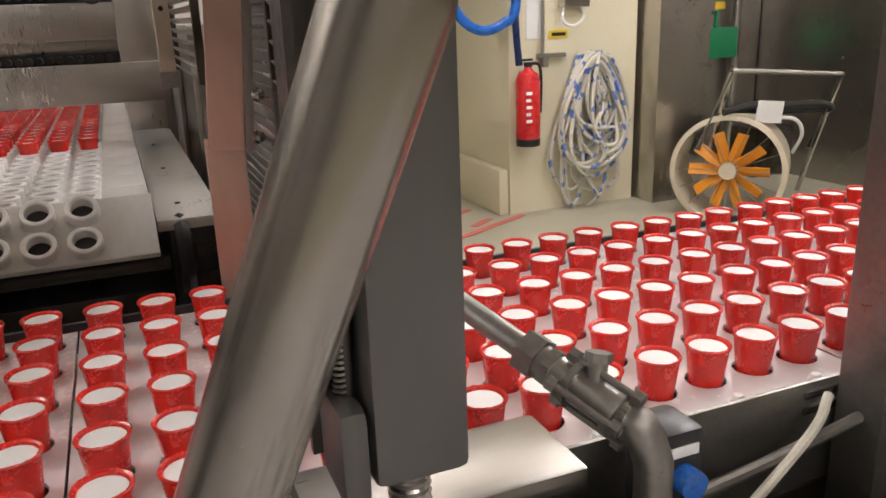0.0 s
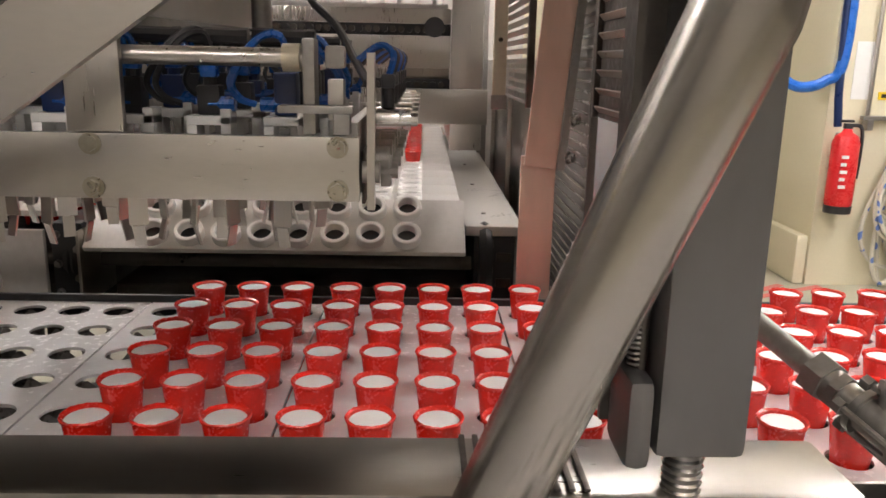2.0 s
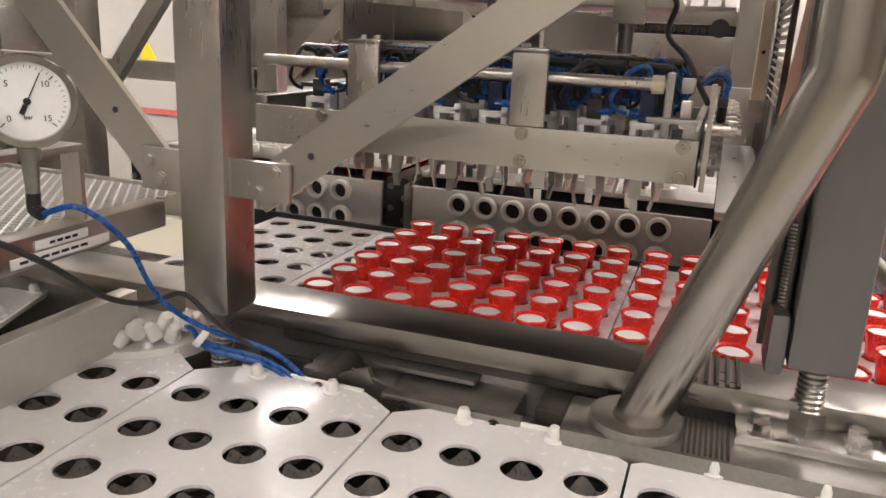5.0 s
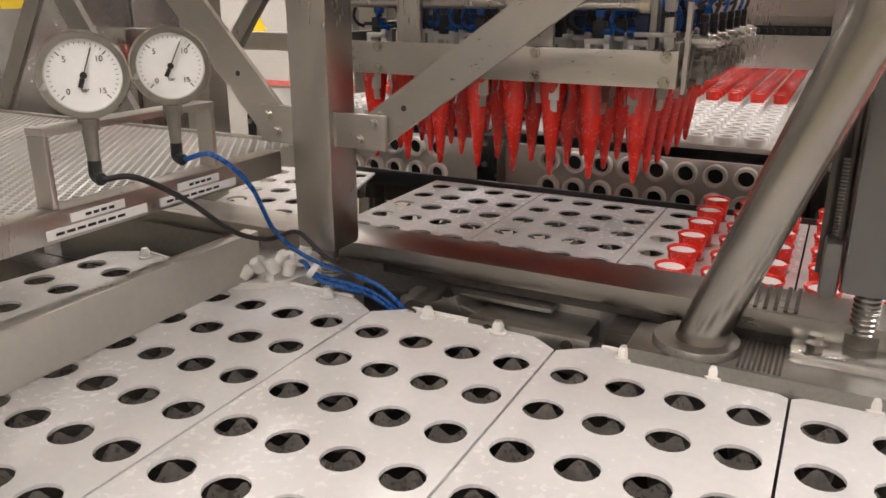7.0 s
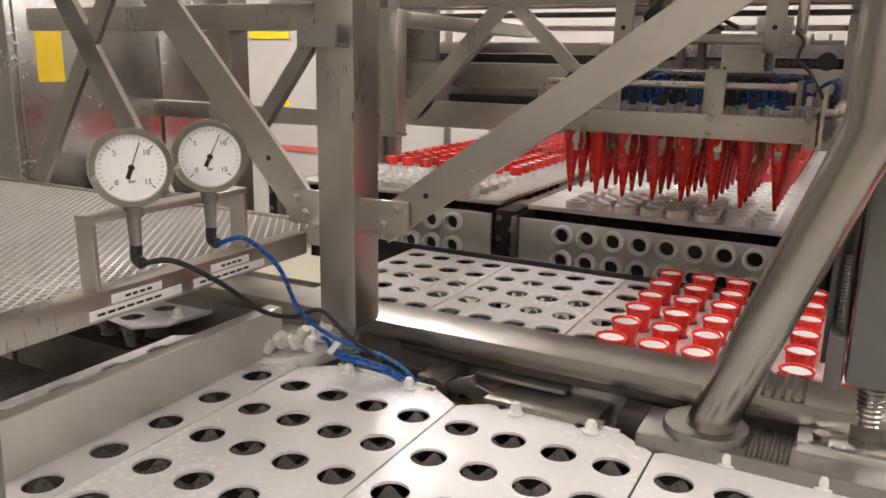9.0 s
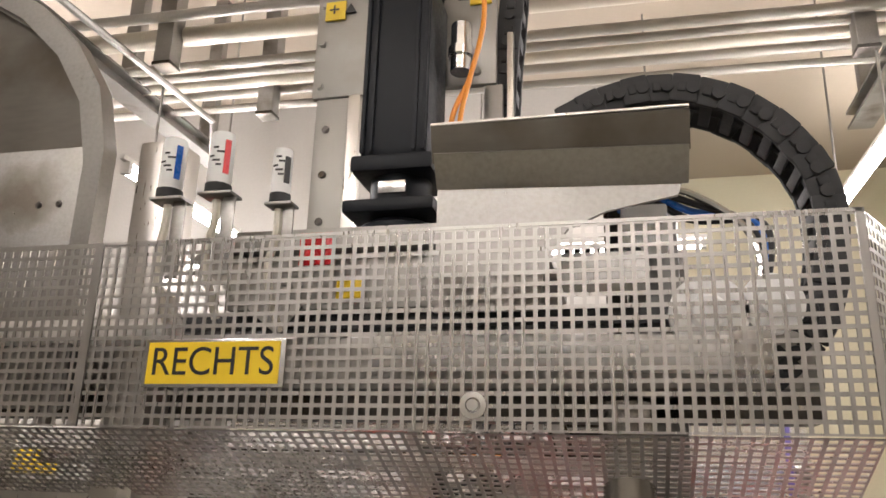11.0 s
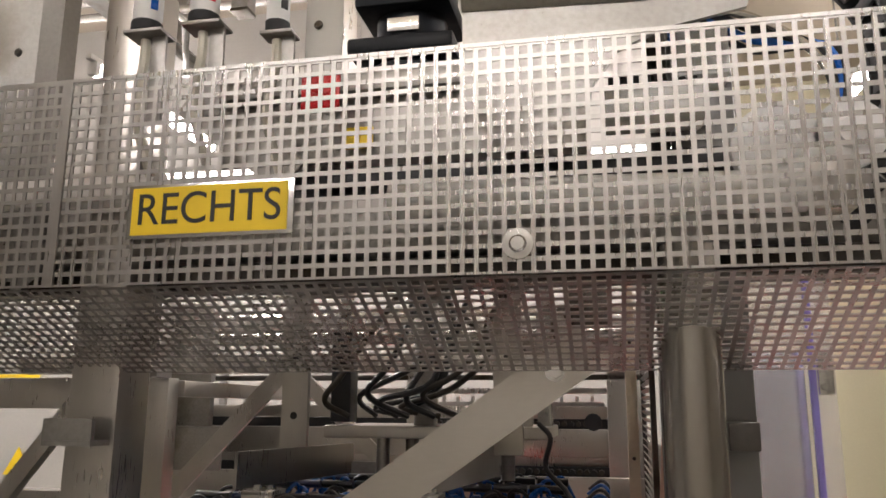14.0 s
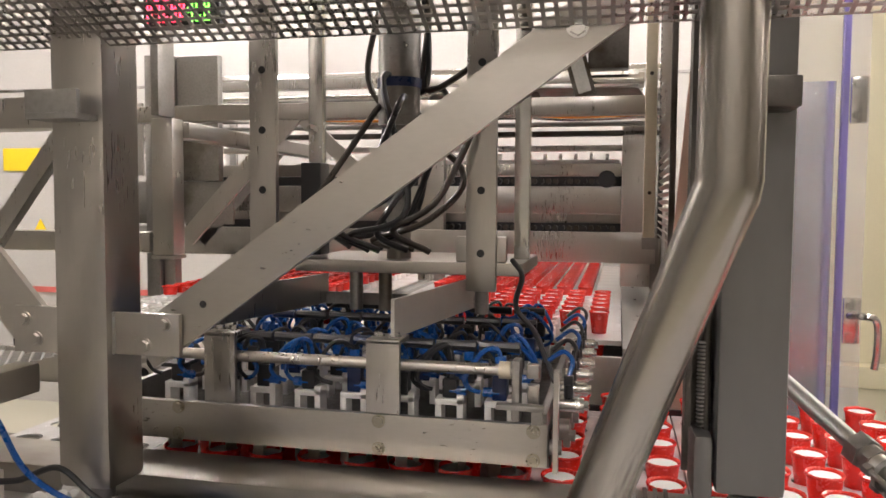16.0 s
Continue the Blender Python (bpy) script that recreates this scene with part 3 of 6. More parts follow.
# ---- the perforated guard ----
def perforated(bm, o, u, v, nu, nv, hole=0.66, thick=0.0015):
    """A sheet from o along u and v (one pitch each) with nu x nv square holes."""
    o, u, v = Vector(o), Vector(u), Vector(v)
    w = u.cross(v).normalized() * thick
    e = (1 - hole) / 2
    us = [0] + [k + f for k in range(nu) for f in (e, 1 - e)] + [nu]
    vs = [0] + [k + f for k in range(nv) for f in (e, 1 - e)] + [nv]
    grid = [[[bm.verts.new(o + u * a + v * b + w * s) for b in vs] for a in us] for s in (0, 1)]
    for g in grid:
        for i in range(len(us) - 1):
            for j in range(len(vs) - 1):
                if i % 2 == 0 or j % 2 == 0:
                    bm.faces.new((g[i][j], g[i + 1][j], g[i + 1][j + 1], g[i][j + 1]))
    f, g = grid
    for i in range(1, len(us) - 2, 2):
        for j in range(1, len(vs) - 2, 2):
            loop = ((i, j), (i + 1, j), (i + 1, j + 1), (i, j + 1))
            for (a, b), (c, d) in zip(loop, loop[1:] + loop[:1]):
                bm.faces.new((f[a][b], f[c][d], g[c][d], g[a][b]))
    return bm


GP = 0.0127
guard = thing("perforated_guard", "perforated stainless guard with square holes above the gripper", "guard", at=(0, 0, 0))
part("front_sheet", perforated(B(), (0.012, -0.213, 1.52), (GP, 0, 0), (0, 0, GP), 67, 17), MESH_STEEL, guard, smooth=False)
part("front_sheet", perforated(B(), (0.012 - 60 * GP, -0.2145, 1.52), (GP, 0, 0), (0, 0, GP), 60, 17), MESH_STEEL, guard, smooth=False)
du = Vector((0, 0.153, -0.07)).normalized() * GP
part("under_sheet", perforated(B(), (-0.75, -0.213, 1.517), (GP, 0, 0), du, 127, 14), MESH_STEEL, guard, smooth=False)
part("side_sheet", perforated(B(), (0.868, -0.213, 1.52), (GP * 0.5, GP * 0.866, 0), (0, 0, GP), 60, 17), MESH_STEEL, guard, smooth=False)
part("joint_strip", box(B(), (0.006, -0.2165, 1.52), (0.018, -0.2135, 1.737)), MESH_STEEL, guard)
bm = box(box(B(), (-0.75, -0.2155, 1.736), (0.866, -0.2115, 1.740)), (0.860, -0.2155, 1.52), (0.868, -0.2115, 1.74))
part("edge", bm, MESH_STEEL, guard)
part("bolt", lathe(B(), [(0, 0.006), (0.006, 0.006), (0.008, 0.003), (0.014, 0.0025), (0.014, 0)], 16, pose(0.481, -0.2145, 1.546, 90)), STEEL_BRIGHT, guard)


def text_mesh(name, text, size, mat, parent, m, width=None):
    cu = bpy.data.curves.new(name, "FONT")
    cu.body, cu.size, cu.align_x, cu.align_y, cu.extrude = text, size, "CENTER", "CENTER", 0.0003
    tmp = bpy.data.objects.new(name, cu)
    scene.collection.objects.link(tmp)
    bpy.context.view_layer.update()
    me = bpy.data.meshes.new_from_object(tmp.evaluated_get(bpy.context.evaluated_depsgraph_get()))
    bpy.data.objects.remove(tmp)
    me.materials.clear()
    me.materials.append(mat)
    if width:
        xs = [v.co.x for v in me.vertices]
        f = width / (max(xs) - min(xs))
        for v in me.vertices:
            v.co.x *= f
    ob = new(name, me)
    ob.parent = parent
    ob.matrix_basis = m
    return ob


sg = thing("name_sign", "yellow sign with black capitals riveted to the guard", "sign", at=(0.184, -0.2165, 1.591))
part("backing", box(B(), (-0.087, -0.003, -0.027), (0.087, 0, 0.027), 0.001), STEEL_BRIGHT, sg)
part("panel", box(B(), (-0.081, -0.005, -0.0235), (0.081, -0.0031, 0.0235)), YELLOW, sg)
text_mesh("lettering", "RECHTS", 0.045, INK, sg, pose(0, -0.0055, 0.0, 90), 0.148)

# ---- the gripper head ----
head = thing("gripper_head", "stainless gripper head with blue pneumatic valves and steel fingers", "gripper head")
bm = box(B(), (-0.385, 0, -0.043), (0.212, 0.010, 0.009), 0.001)
part("front_beam", bm, STEEL_X, head)
for hx in (0.0, -0.28, 0.195):
    for hz in (0.001, -0.034):
        part("bolt", hexbolt(B(), (hx, -0.0002, hz), (0, -1, 0), 0.0066, 0.006), STEEL_BOLT, head)
part("back_beam", box(B(), (-0.385, 0.53, -0.043), (0.212, 0.54, 0.009), 0.001), STEEL_X, head)
part("side_beam", box(B(), (0.200, 0.012, -0.043), (0.210, 0.528, 0.02), 0.001), STEEL_DULL, head)
part("side_beam", box(B(), (-0.383, 0.012, -0.043), (-0.373, 0.528, 0.02), 0.001), STEEL_DULL, head)
for hx in (-0.243, -0.018):
    part("upright", box(box(B(), (hx, 0.002, 0.010), (hx + 0.044, 0.010, 0.102), 0.001), (hx, 0.002, 0.098), (hx + 0.044, 0.05, 0.104), 0.001), STEEL, head)
part("guide_rod", cyl(B(), (-0.38, 0.02, 0.070), (0.175, 0.02, 0.070), 0.0075), STEEL, head)
part("rod_clamp", box(B(), (0.167, 0.005, 0.01), (0.177, 0.03, 0.085), 0.002), STEEL_DULL, head)
part("channel_plate", bar(B(), (-0.262, 0.02, 0.128), (-0.20, 0.34, 0.128), 0.05, 0.005, (0.98, -0.19, 0)), STEEL, head)
# Paler sheet than its twin: paints the light reaching it from the left.
part("channel_plate", bar(B(), (0.012, 0.02, 0.128), (0.058, 0.34, 0.128), 0.05, 0.005, (0.99, -0.14, 0)), SHEET, head)
part("channel_web", bar(B(), (-0.20, 0.335, 0.112), (0.06, 0.335, 0.112), 0.02, 0.006), STEEL_DULL, head)
for hx in (-0.232, -0.212, -0.008, 0.014):
    part("bolt", hexbolt(B(), (hx, 0.026, 0.104), (0, 0, 1), 0.006, 0.006), STEEL_BRIGHT, head)
part("top_plate", box(B(), (-0.22, 0.245, 0.165), (0.15, 0.47, 0.185), 0.003), STEEL, head)
for hx, hy in ((-0.29, 0.23), (0.065, 0.23)):
    bm = box(B(), (hx, hy, 0.142), (hx + 0.046, hy + 0.012, 0.80), 0.002)
    part("lift_column", bm, STEEL, head)
    part("lift_column_back", box(B(), (hx + 0.06, hy + 0.10, 0.185), (hx + 0.085, hy + 0.12, 0.80), 0.002), STEEL_BRIGHT, head)
part("lift_cylinder", cyl(cyl(B(), (-0.06, 0.30, 0.185), (-0.06, 0.30, 0.45), 0.02), (-0.06, 0.30, 0.40), (-0.06, 0.30, 0.80), 0.034), STEEL_DULL, head)
for hx, hy in ((-0.13, 0.29), (-0.08, 0.29), (0.08, 0.29)):
    part("spacer", cyl(B(), (hx, hy, 0.10), (hx, hy, 0.165), 0.011), STEEL_DULL, head)
part("base_plate", box(B(), (-0.37, 0.014, -0.03), (0.198, 0.526, -0.022)), STEEL_DARK, head)
for i in range(8):
    for j in range(6):
        vx, vy = -0.317 + i * PX + (0.0 if j % 2 else 0.008), 0.0675 + (5 - j) * PY
        bm = box(B(), (vx - 0.019, vy - 0.012, 0.012), (vx + 0.019, vy + 0.012, 0.020), 0.001)
        for sx in (-0.0145, 0.0145):
            box(bm, (vx + sx - 0.0045, vy - 0.012, -0.012), (vx + sx + 0.0045, vy + 0.012, 0.026 if sx > 0 else 0.012), 0.001)
        part("valve_block", bm, RING_WHITE, head)
        lift = 0.006 * ((i * 5 + j * 3) % 3)
        part("valve", cyl(box(B(), (vx - 0.010, vy - 0.010, 0.0205), (vx + 0.010, vy + 0.010, 0.046 + lift), 0.003), (vx, vy, 0.046 + lift), (vx, vy, 0.056 + lift), 0.006, seg=8), BLACK if (i + j) % 3 else BLUE_DARK, head)
        side = 0.022 if (i + j) % 2 else -0.022
        part("push_fitting", box(B(), (vx - 0.007, vy - 0.007, 0.052 + lift), (vx + 0.007, vy + 0.007, 0.066 + lift), 0.002), BLUE_AIR, head)
        part("side_fitting", cyl(B(), (vx, vy - 0.004, 0.030), (vx + side, vy - 0.004, 0.030), 0.0065, seg=8), BLUE_AIR, head)
        for a in (0, 120, 240):
            f = bar(bar(B(), (0.016, 0, -0.025), (0.020, 0, -0.075), 0.016, 0.0018, (1, 0, 0.08)), (0.020, 0, -0.0755), (0.0155, 0, -0.094), 0.010, 0.0018, (1, 0, -0.2))
            ob = part("finger", f, STEEL, head)
            ob.matrix_basis = pose(vx, vy, 0, 0, 0, a + 40 + 25 * ((i * 7 + j * 3) % 5))
rng = random.Random(7)
for i in range(96):
    x, y = -0.317 + (i % 8) * PX + rng.uniform(-0.008, 0.008), 0.0675 + (i // 8 % 6) * PY
    w = rng.choice((-1, 1)) * rng.uniform(0.03, 0.055)
    pts = [(x, y, 0.064), (x + w * 0.1, y - 0.006, 0.082 + rng.random() * 0.01), (x + w * 0.5, y - 0.016, 0.078 + rng.random() * 0.012), (x + w, y - 0.014, 0.052), (x + w * 0.9, y - 0.010, 0.036), (x + w * 0.6, y - 0.006, 0.030)]
    part("air_hose", sweep(B(), curve(pts, 5), 0.003, 6), BLUE_AIR if i % 2 else BLACK, head)
for k in range(7):
    y = 0.10 + 0.07 * k
    if k in (0, 3, 5):
        for q in range(9):
            part("hose_joint", cyl(cyl(B(), (-0.35 + q * 0.058, y - 0.02, 0.088), (-0.302 + q * 0.058, y - 0.02, 0.087), 0.0068, seg=8), (-0.303 + q * 0.058, y - 0.02, 0.087), (-0.296 + q * 0.058, y - 0.02, 0.087), 0.0074, seg=8), BLUE_DARK if q % 4 == 1 else BLACK, head)
    part("side_roller", cyl(cyl(B(), (0.212, y, -0.02), (0.232, y, -0.02), 0.012, seg=12), (0.212, y + 0.03, 0.012), (0.236, y + 0.03, 0.012), 0.009, seg=10), STEEL_DULL, head)
part("end_bracket", box(box(B(), (0.150, -0.012, 0.028), (0.208, 0.004, 0.034), 0.001), (0.193, -0.012, 0.012), (0.206, -0.002, 0.028), 0.001), STEEL_DULL, head)
part("link_bar", bar(B(), (0.221, 0.01, -0.05), (0.221, 0.01, 0.075), 0.014, 0.006, (1, 0, 0)), STEEL, head)
part("link_knuckle", cyl(B(), (0.214, 0.012, -0.02), (0.228, 0.012, -0.02), 0.009), STEEL_DULL, head)
part("cable_loom", sweep(B(), curve([(0.135, 0.24, 0.19), (0.155, 0.20, 0.17), (0.15, 0.17, 0.13), (0.18, 0.14, 0.10), (0.20, 0.10, 0.07), (0.215, 0.06, 0.05)], 6), 0.004, 8), BLACK, head)
part("clamp_block", box(B(), (0.046, 0.246, 0.1855), (0.125, 0.26, 0.225), 0.003), STEEL, head)
part("rod_collar", cyl(B(), (0.150, 0.02, 0.070), (0.164, 0.02, 0.070), 0.011), CREAM_METAL, head)
part("rod_end", box(B(), (0.184, 0.012, 0.062), (0.200, 0.026, 0.080), 0.003), STEEL_DULL, head)
part("corner_post", box(B(), (0.186, 0.012, 0.021), (0.199, 0.028, 0.054), 0.002), STEEL, head)
for q in range(4):
    part("side_link", bar(B(), (0.216, 0.05 + q * 0.12, -0.035), (0.216, 0.10 + q * 0.12, 0.03), 0.016, 0.005, (1, 0, 0)), STEEL_DULL, head)
part("left_tray", box(B(), (-0.37, 0.10, 0.030), (-0.335, 0.42, 0.036), 0.001), BLACK, head)
for k in range(9):
    x, y = rng.uniform(-0.2, 0.02), rng.uniform(0.24, 0.36)
    pts = [(x, y, 0.20), (x - 0.06 + 0.02 * k % 0.05, y - 0.03, 0.215 + 0.01 * (k % 3)), (x + rng.uniform(-0.02, 0.09), y - 0.05, 0.25 + 0.02 * (k % 3)), (x + rng.uniform(0.0, 0.12), y, 0.33 + 0.02 * k), (rng.uniform(-0.12, -0.02), 0.32, 0.46), (-0.10 + 0.01 * k, 0.33, 0.62), (-0.10, 0.33, 0.78)]
    part("supply_hose", sweep(B(), curve(pts, 7), 0.0052, 8), BLACK if k % 4 else STEEL_DARK, head)
for hx in (-0.29, 0.065):
    for z in range(6):
        part("column_hole", cyl(B(), (hx + 0.023, 0.2285, 0.20 + z * 0.095), (hx + 0.023, 0.2297, 0.20 + z * 0.095), 0.006), BLACK, head)
part("dark_motor", box(B(), (-0.215, 0.26, 0.19), (-0.18, 0.30, 0.34), 0.003), BLACK, head)
part("cylinder_band", cyl(B(), (-0.06, 0.30, 0.46), (-0.06, 0.30, 0.475), 0.036), BLUE_DARK, head)
part("side_plate", box(B(), (0.2115, 0.03, -0.05), (0.2145, 0.52, -0.005), 0.001), STEEL_DARK, head)
for q in range(6):
    y = 0.065 + q * PY
    part("side_cylinder", cyl(cyl(B(), (0.215, y, 0.020), (0.252, y, 0.020), 0.010, seg=12), (0.252, y, 0.020), (0.258, y, 0.020), 0.0065, seg=10), STEEL_BRIGHT, head)
    part("side_elbow", box(cyl(B(), (0.232, y, 0.030), (0.232, y, 0.046), 0.006, seg=10), (0.226, y - 0.006, 0.046), (0.238, y + 0.006, 0.058), 0.002), BLACK, head)
    part("side_hose", sweep(B(), curve([(0.232, y, 0.055), (0.236, y + 0.01, 0.075), (0.222, y + 0.03, 0.082), (0.20, y + 0.03, 0.066)], 5), 0.0032, 6), BLACK if q % 2 else BLUE_AIR, head)
    part("side_knuckle", box(cyl(B(), (0.2146, y + 0.035, -0.030), (0.240, y + 0.035, -0.030), 0.008, seg=10), (0.224, y + 0.028, -0.045), (0.234, y + 0.042, -0.016), 0.002), STEEL_DULL, head)
moving.append((head, [(t, pose(x, y, z)) for t, x, y, z in HEAD]))

# ---- machine beds below the chain ----
bed = thing("machine_bed", "dark greasy steel bed below the carrier chain, with boxes added to darken the holes", "machine bed")
# Added dark boxes: they give the plate holes and under-rail space their shade.
part("far_hole_shade", box(B(), (-1.0, 0.13, 0.45), (3.0, 0.66, 0.755), 0.004), STEEL_DARK, bed)
part("near_hole_shade", box(B(), (-0.9, -0.62, 0.45), (1.6, -0.09, 0.755), 0.004), STEEL_DARK, bed)
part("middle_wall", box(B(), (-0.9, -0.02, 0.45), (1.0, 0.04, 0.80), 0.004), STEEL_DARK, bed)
part("ledge", box(B(), (-0.06, -0.045, 0.835), (0.42, 0.044, 0.85), 0.003), STEEL_DULL, bed)
part("cross_box", box(B(), (0.20, -0.04, 0.85), (0.36, 0.044, 0.885), 0.006), STEEL_DULL, bed)
part("guide_bar", box(B(), (0.16, 0.012, 0.890), (0.30, 0.044, 0.897), 0.003), STEEL_DULL, bed)
part("pivot", cyl(cyl(B(), (0.12, -0.045, 0.875), (0.12, 0.03, 0.875), 0.024), (0.12, -0.052, 0.875), (0.12, -0.045, 0.875), 0.014), STEEL_DARK, bed)
part("pivot_arm", bar(B(), (0.12, -0.03, 0.875), (0.18, -0.03, 0.90), 0.02, 0.01), STEEL_DULL, bed)
part("lever", box(B(), (0.145, -0.05, 0.853), (0.19, -0.02, 0.868), 0.004), BRASS, bed)
for k, hx in enumerate((0.26, 0.31, 0.40)):
    part("bolt", hexbolt(B(), (hx, -0.045, 0.862), (0, -1, 0), 0.007, 0.008), STEEL_BRIGHT, bed)
part("slot_rail", box(B(), (0.02, 0.030, 0.900), (0.46, 0.044, 0.9135), 0.002), STEEL_DARK, bed)
part("gusset_plate", box(B(), (0.015, -0.02, 0.852), (0.09, -0.012, 0.897), 0.002), STEEL_DARK, bed)
part("shaft_block", box(B(), (0.085, -0.032, 0.852), (0.108, 0.02, 0.893), 0.003), STEEL_DULL, bed)
part("bearing", cyl(cyl(B(), (0.12, -0.062, 0.878), (0.12, -0.053, 0.878), 0.011), (0.12, -0.067, 0.878), (0.12, -0.062, 0.878), 0.006, seg=6), STEEL_BRIGHT, bed)
part("link_plate", bar(B(), (0.15, -0.028, 0.892), (0.215, -0.034, 0.878), 0.022, 0.006), STEEL_DULL, bed)
part("drain_pan", box(B(), (0.205, -0.058, 0.868), (0.375, -0.0405, 0.894), 0.004), STEEL_DULL, bed)
part("pan_lip", box(B(), (0.20, -0.066, 0.864), (0.38, -0.0585, 0.870), 0.002), STEEL_BRIGHT, bed)
for hx, hz in ((0.235, 0.882), (0.345, 0.882), (0.03, 0.888), (0.075, 0.862)):
    part("bolt", hexbolt(B(), (hx, -0.0585 if hx > 0.2 else -0.0202, hz), (0, -1, 0), 0.006, 0.006), STEEL_DARK, bed)
part("frame_step", box(B(), (0.385, -0.03, 0.84), (0.42, 0.03, 0.90), 0.003), STEEL_DARK, bed)
rng = random.Random(12)
bm = B()
for k in range(60):
    gx, gy = rng.uniform(0.0, 0.42), rng.uniform(-0.07, 0.03)
    lathe(bm, [(0, 0.004), (0.005 * rng.uniform(0.6, 1.8), 0.002), (0.009 * rng.uniform(0.6, 1.6), 0)], 8, pose(gx, gy, 0.8502, 0, 0, rng.uniform(0, 90)))
tagged(part("grease", bm, GREASE, bed), kind="stuff")
sk = thing("chain_skirt", "dark steel side skirt with slots below the carrier plates", "skirt")
part("sheet", box(B(), (0.83, 0.088, 0.80), (3.0, 0.093, 0.916), 0.001), STEEL_DULL, sk)
for k in range(2):
    part("slot", box(B(), (1.108, 0.0855, 0.899 - 0.017 * k), (1.172, 0.0878, 0.907 - 0.017 * k), 0.0008), STEEL_BRIGHT, sk)
fence = thing("back_fence", "black guide strip behind the carrier plates", "guide strip")
part("strip", box(B(), (-0.5, 0.668, 0.86), (3.0, 0.676, 0.897), 0.001), BLACK, fence)
for k in range(12):
    part("bracket", box(B(), (-0.4 + k * 0.28, 0.6765, 0.76), (-0.37 + k * 0.28, 0.684, 0.89), 0.001), STEEL_DARK, fence)

rng = random.Random(3)
tr = thing("turn_rollers", "white plastic rollers crowded round the chain's turn", "rollers")
ROLL = mesh_of("roller", lathe(B(), [(0, 0.016), (0.007, 0.015), (0.010, 0.010), (0.010, -0.006), (0, -0.006)], 12), RING_WHITE)
for k in range(26):
    a = radians(-80 + 160 * (k // 2) / 12)
    rr = 0.075 + 0.022 * (k % 2)
    o = part("roller", ROLL, None, tr)
    o.matrix_basis = pose(-0.19 + rr * math.cos(a), 0.0 + rr * math.sin(a), 0.905 + 0.006 * (k % 3), rng.uniform(-40, 40), rng.uniform(-40, 40), 0)
part("disc", lathe(B(), [(0, 0.0), (0.11, 0.0), (0.11, -0.02), (0, -0.02)], 28, pose(-0.19, 0.0, 0.895)), RING_WHITE, tr)

# ---- dark strips on the rail and the pedestal ----
# The guard's striped shadow on the rail, modelled as thin dark strips.
rb = thing("dark_stripes", "dark strips on the rail, standing in for a striped shadow", "ribbed pad", "ribbed pads")
for k in range(9):
    part("rib", box(B(), (0.505 + k * 0.0115, 0.024, 0.9445), (0.510 + k * 0.0115, 0.112, 0.9475), 0.0008), STEEL_DARK, rb)
rb = thing("dark_stripes", "thin dark cross strips on the pedestal beam", "ribbed pad", "ribbed pads")
for k in range(9):
    part("rib", box(B(), (0.548 + k * 0.0056, -0.072, 0.9055), (0.551 + k * 0.0056, 0.014, 0.9075), 0.0006), STEEL_DARK, rb)

sp = thing("coil_spring", "bright steel coil spring beside the frame post", "spring")
pts = [(0.631 + 0.0065 * math.cos(a * 0.7), 0.032 + 0.0065 * math.sin(a * 0.7), 1.045 + a * 0.00046) for a in range(0, 200)]
part("coil", sweep(B(), pts, 0.0014, 6), STEEL_DULL, sp)
part("guide_rod", cyl(B(), (0.633, 0.028, 0.99), (0.633, 0.028, 1.20), 0.004), STEEL_DARK, sp)
part("clamp", box(B(), (0.618, 0.0, 0.975), (0.6385, 0.06, 1.045), 0.009), SHADED_POST, sp)
part("channel", box(box(B(), (0.612, 0.055, 0.99), (0.6395, 0.062, 1.9)), (0.612, 0.03, 1.045), (0.618, 0.055, 1.9)), STEEL_DARK, sp)
for k in range(12):
    part("thread", lathe(B(), [(0.0135, 0), (0.0158, 0.0025), (0.0135, 0.005)], 16, pose(-0.033, -0.033, 0.86 + k * 0.0065)), STEEL_BRIGHT, pl)
for k in range(9):
    part("thread", lathe(B(), [(0.0135, 0), (0.0158, 0.0025), (0.0135, 0.005)], 16, pose(0.672, 0.03, 0.925 + k * 0.0065)), STEEL_BRIGHT, pr)
part("foot_nut", cyl(B(), (0.672, 0.03, 0.918), (0.672, 0.03, 0.934), 0.021, seg=6), STEEL_DULL, pr)

# ---- pipe with a flanged valve ----
pv = thing("valve_pipe", "dull steel pipe with a flanged valve and an elbow", "pipe")
a, b = Vector((0.70, 0.281, 1.095)), Vector((0.793, 0.079, 1.021))
ax = (b - a).normalized()
part("pipe", cyl(B(), a, b, 0.0105), STEEL_DULL, pv)
part("union_nut", cyl(cyl(B(), b - ax * 0.004, b + ax * 0.014, 0.0185, seg=6), b + ax * 0.014, b + ax * 0.024, 0.0145), STEEL_DULL, pv)
part("nipple", cyl(B(), b + ax * 0.026, b + ax * 0.045, 0.0135), STEEL, pv)
part("valve_body", cyl(B(), b + ax * 0.044, b + ax * 0.088, 0.015), STEEL_DULL, pv)
for k in (0.043, 0.082):
    part("flange", cyl(B(), b + ax * k, b + ax * (k + 0.006), 0.0195, seg=18), STEEL_DULL, pv)
sa, sb = ax.orthogonal().normalized(), ax.cross(ax.orthogonal().normalized())
for q in range(4):
    off = (sa * math.cos(q * math.pi / 2 + 0.6) + sb * math.sin(q * math.pi / 2 + 0.6)) * 0.020
    bm = cyl(B(), b + ax * 0.034 + off, b + ax * 0.100 + off, 0.003, seg=8)
    cyl(bm, b + ax * 0.034 + off, b + ax * 0.042 + off, 0.0062, seg=6)
    cyl(bm, b + ax * 0.091 + off, b + ax * 0.099 + off, 0.0062, seg=6)
    part("tie_bolt", bm, STEEL_DULL, pv)
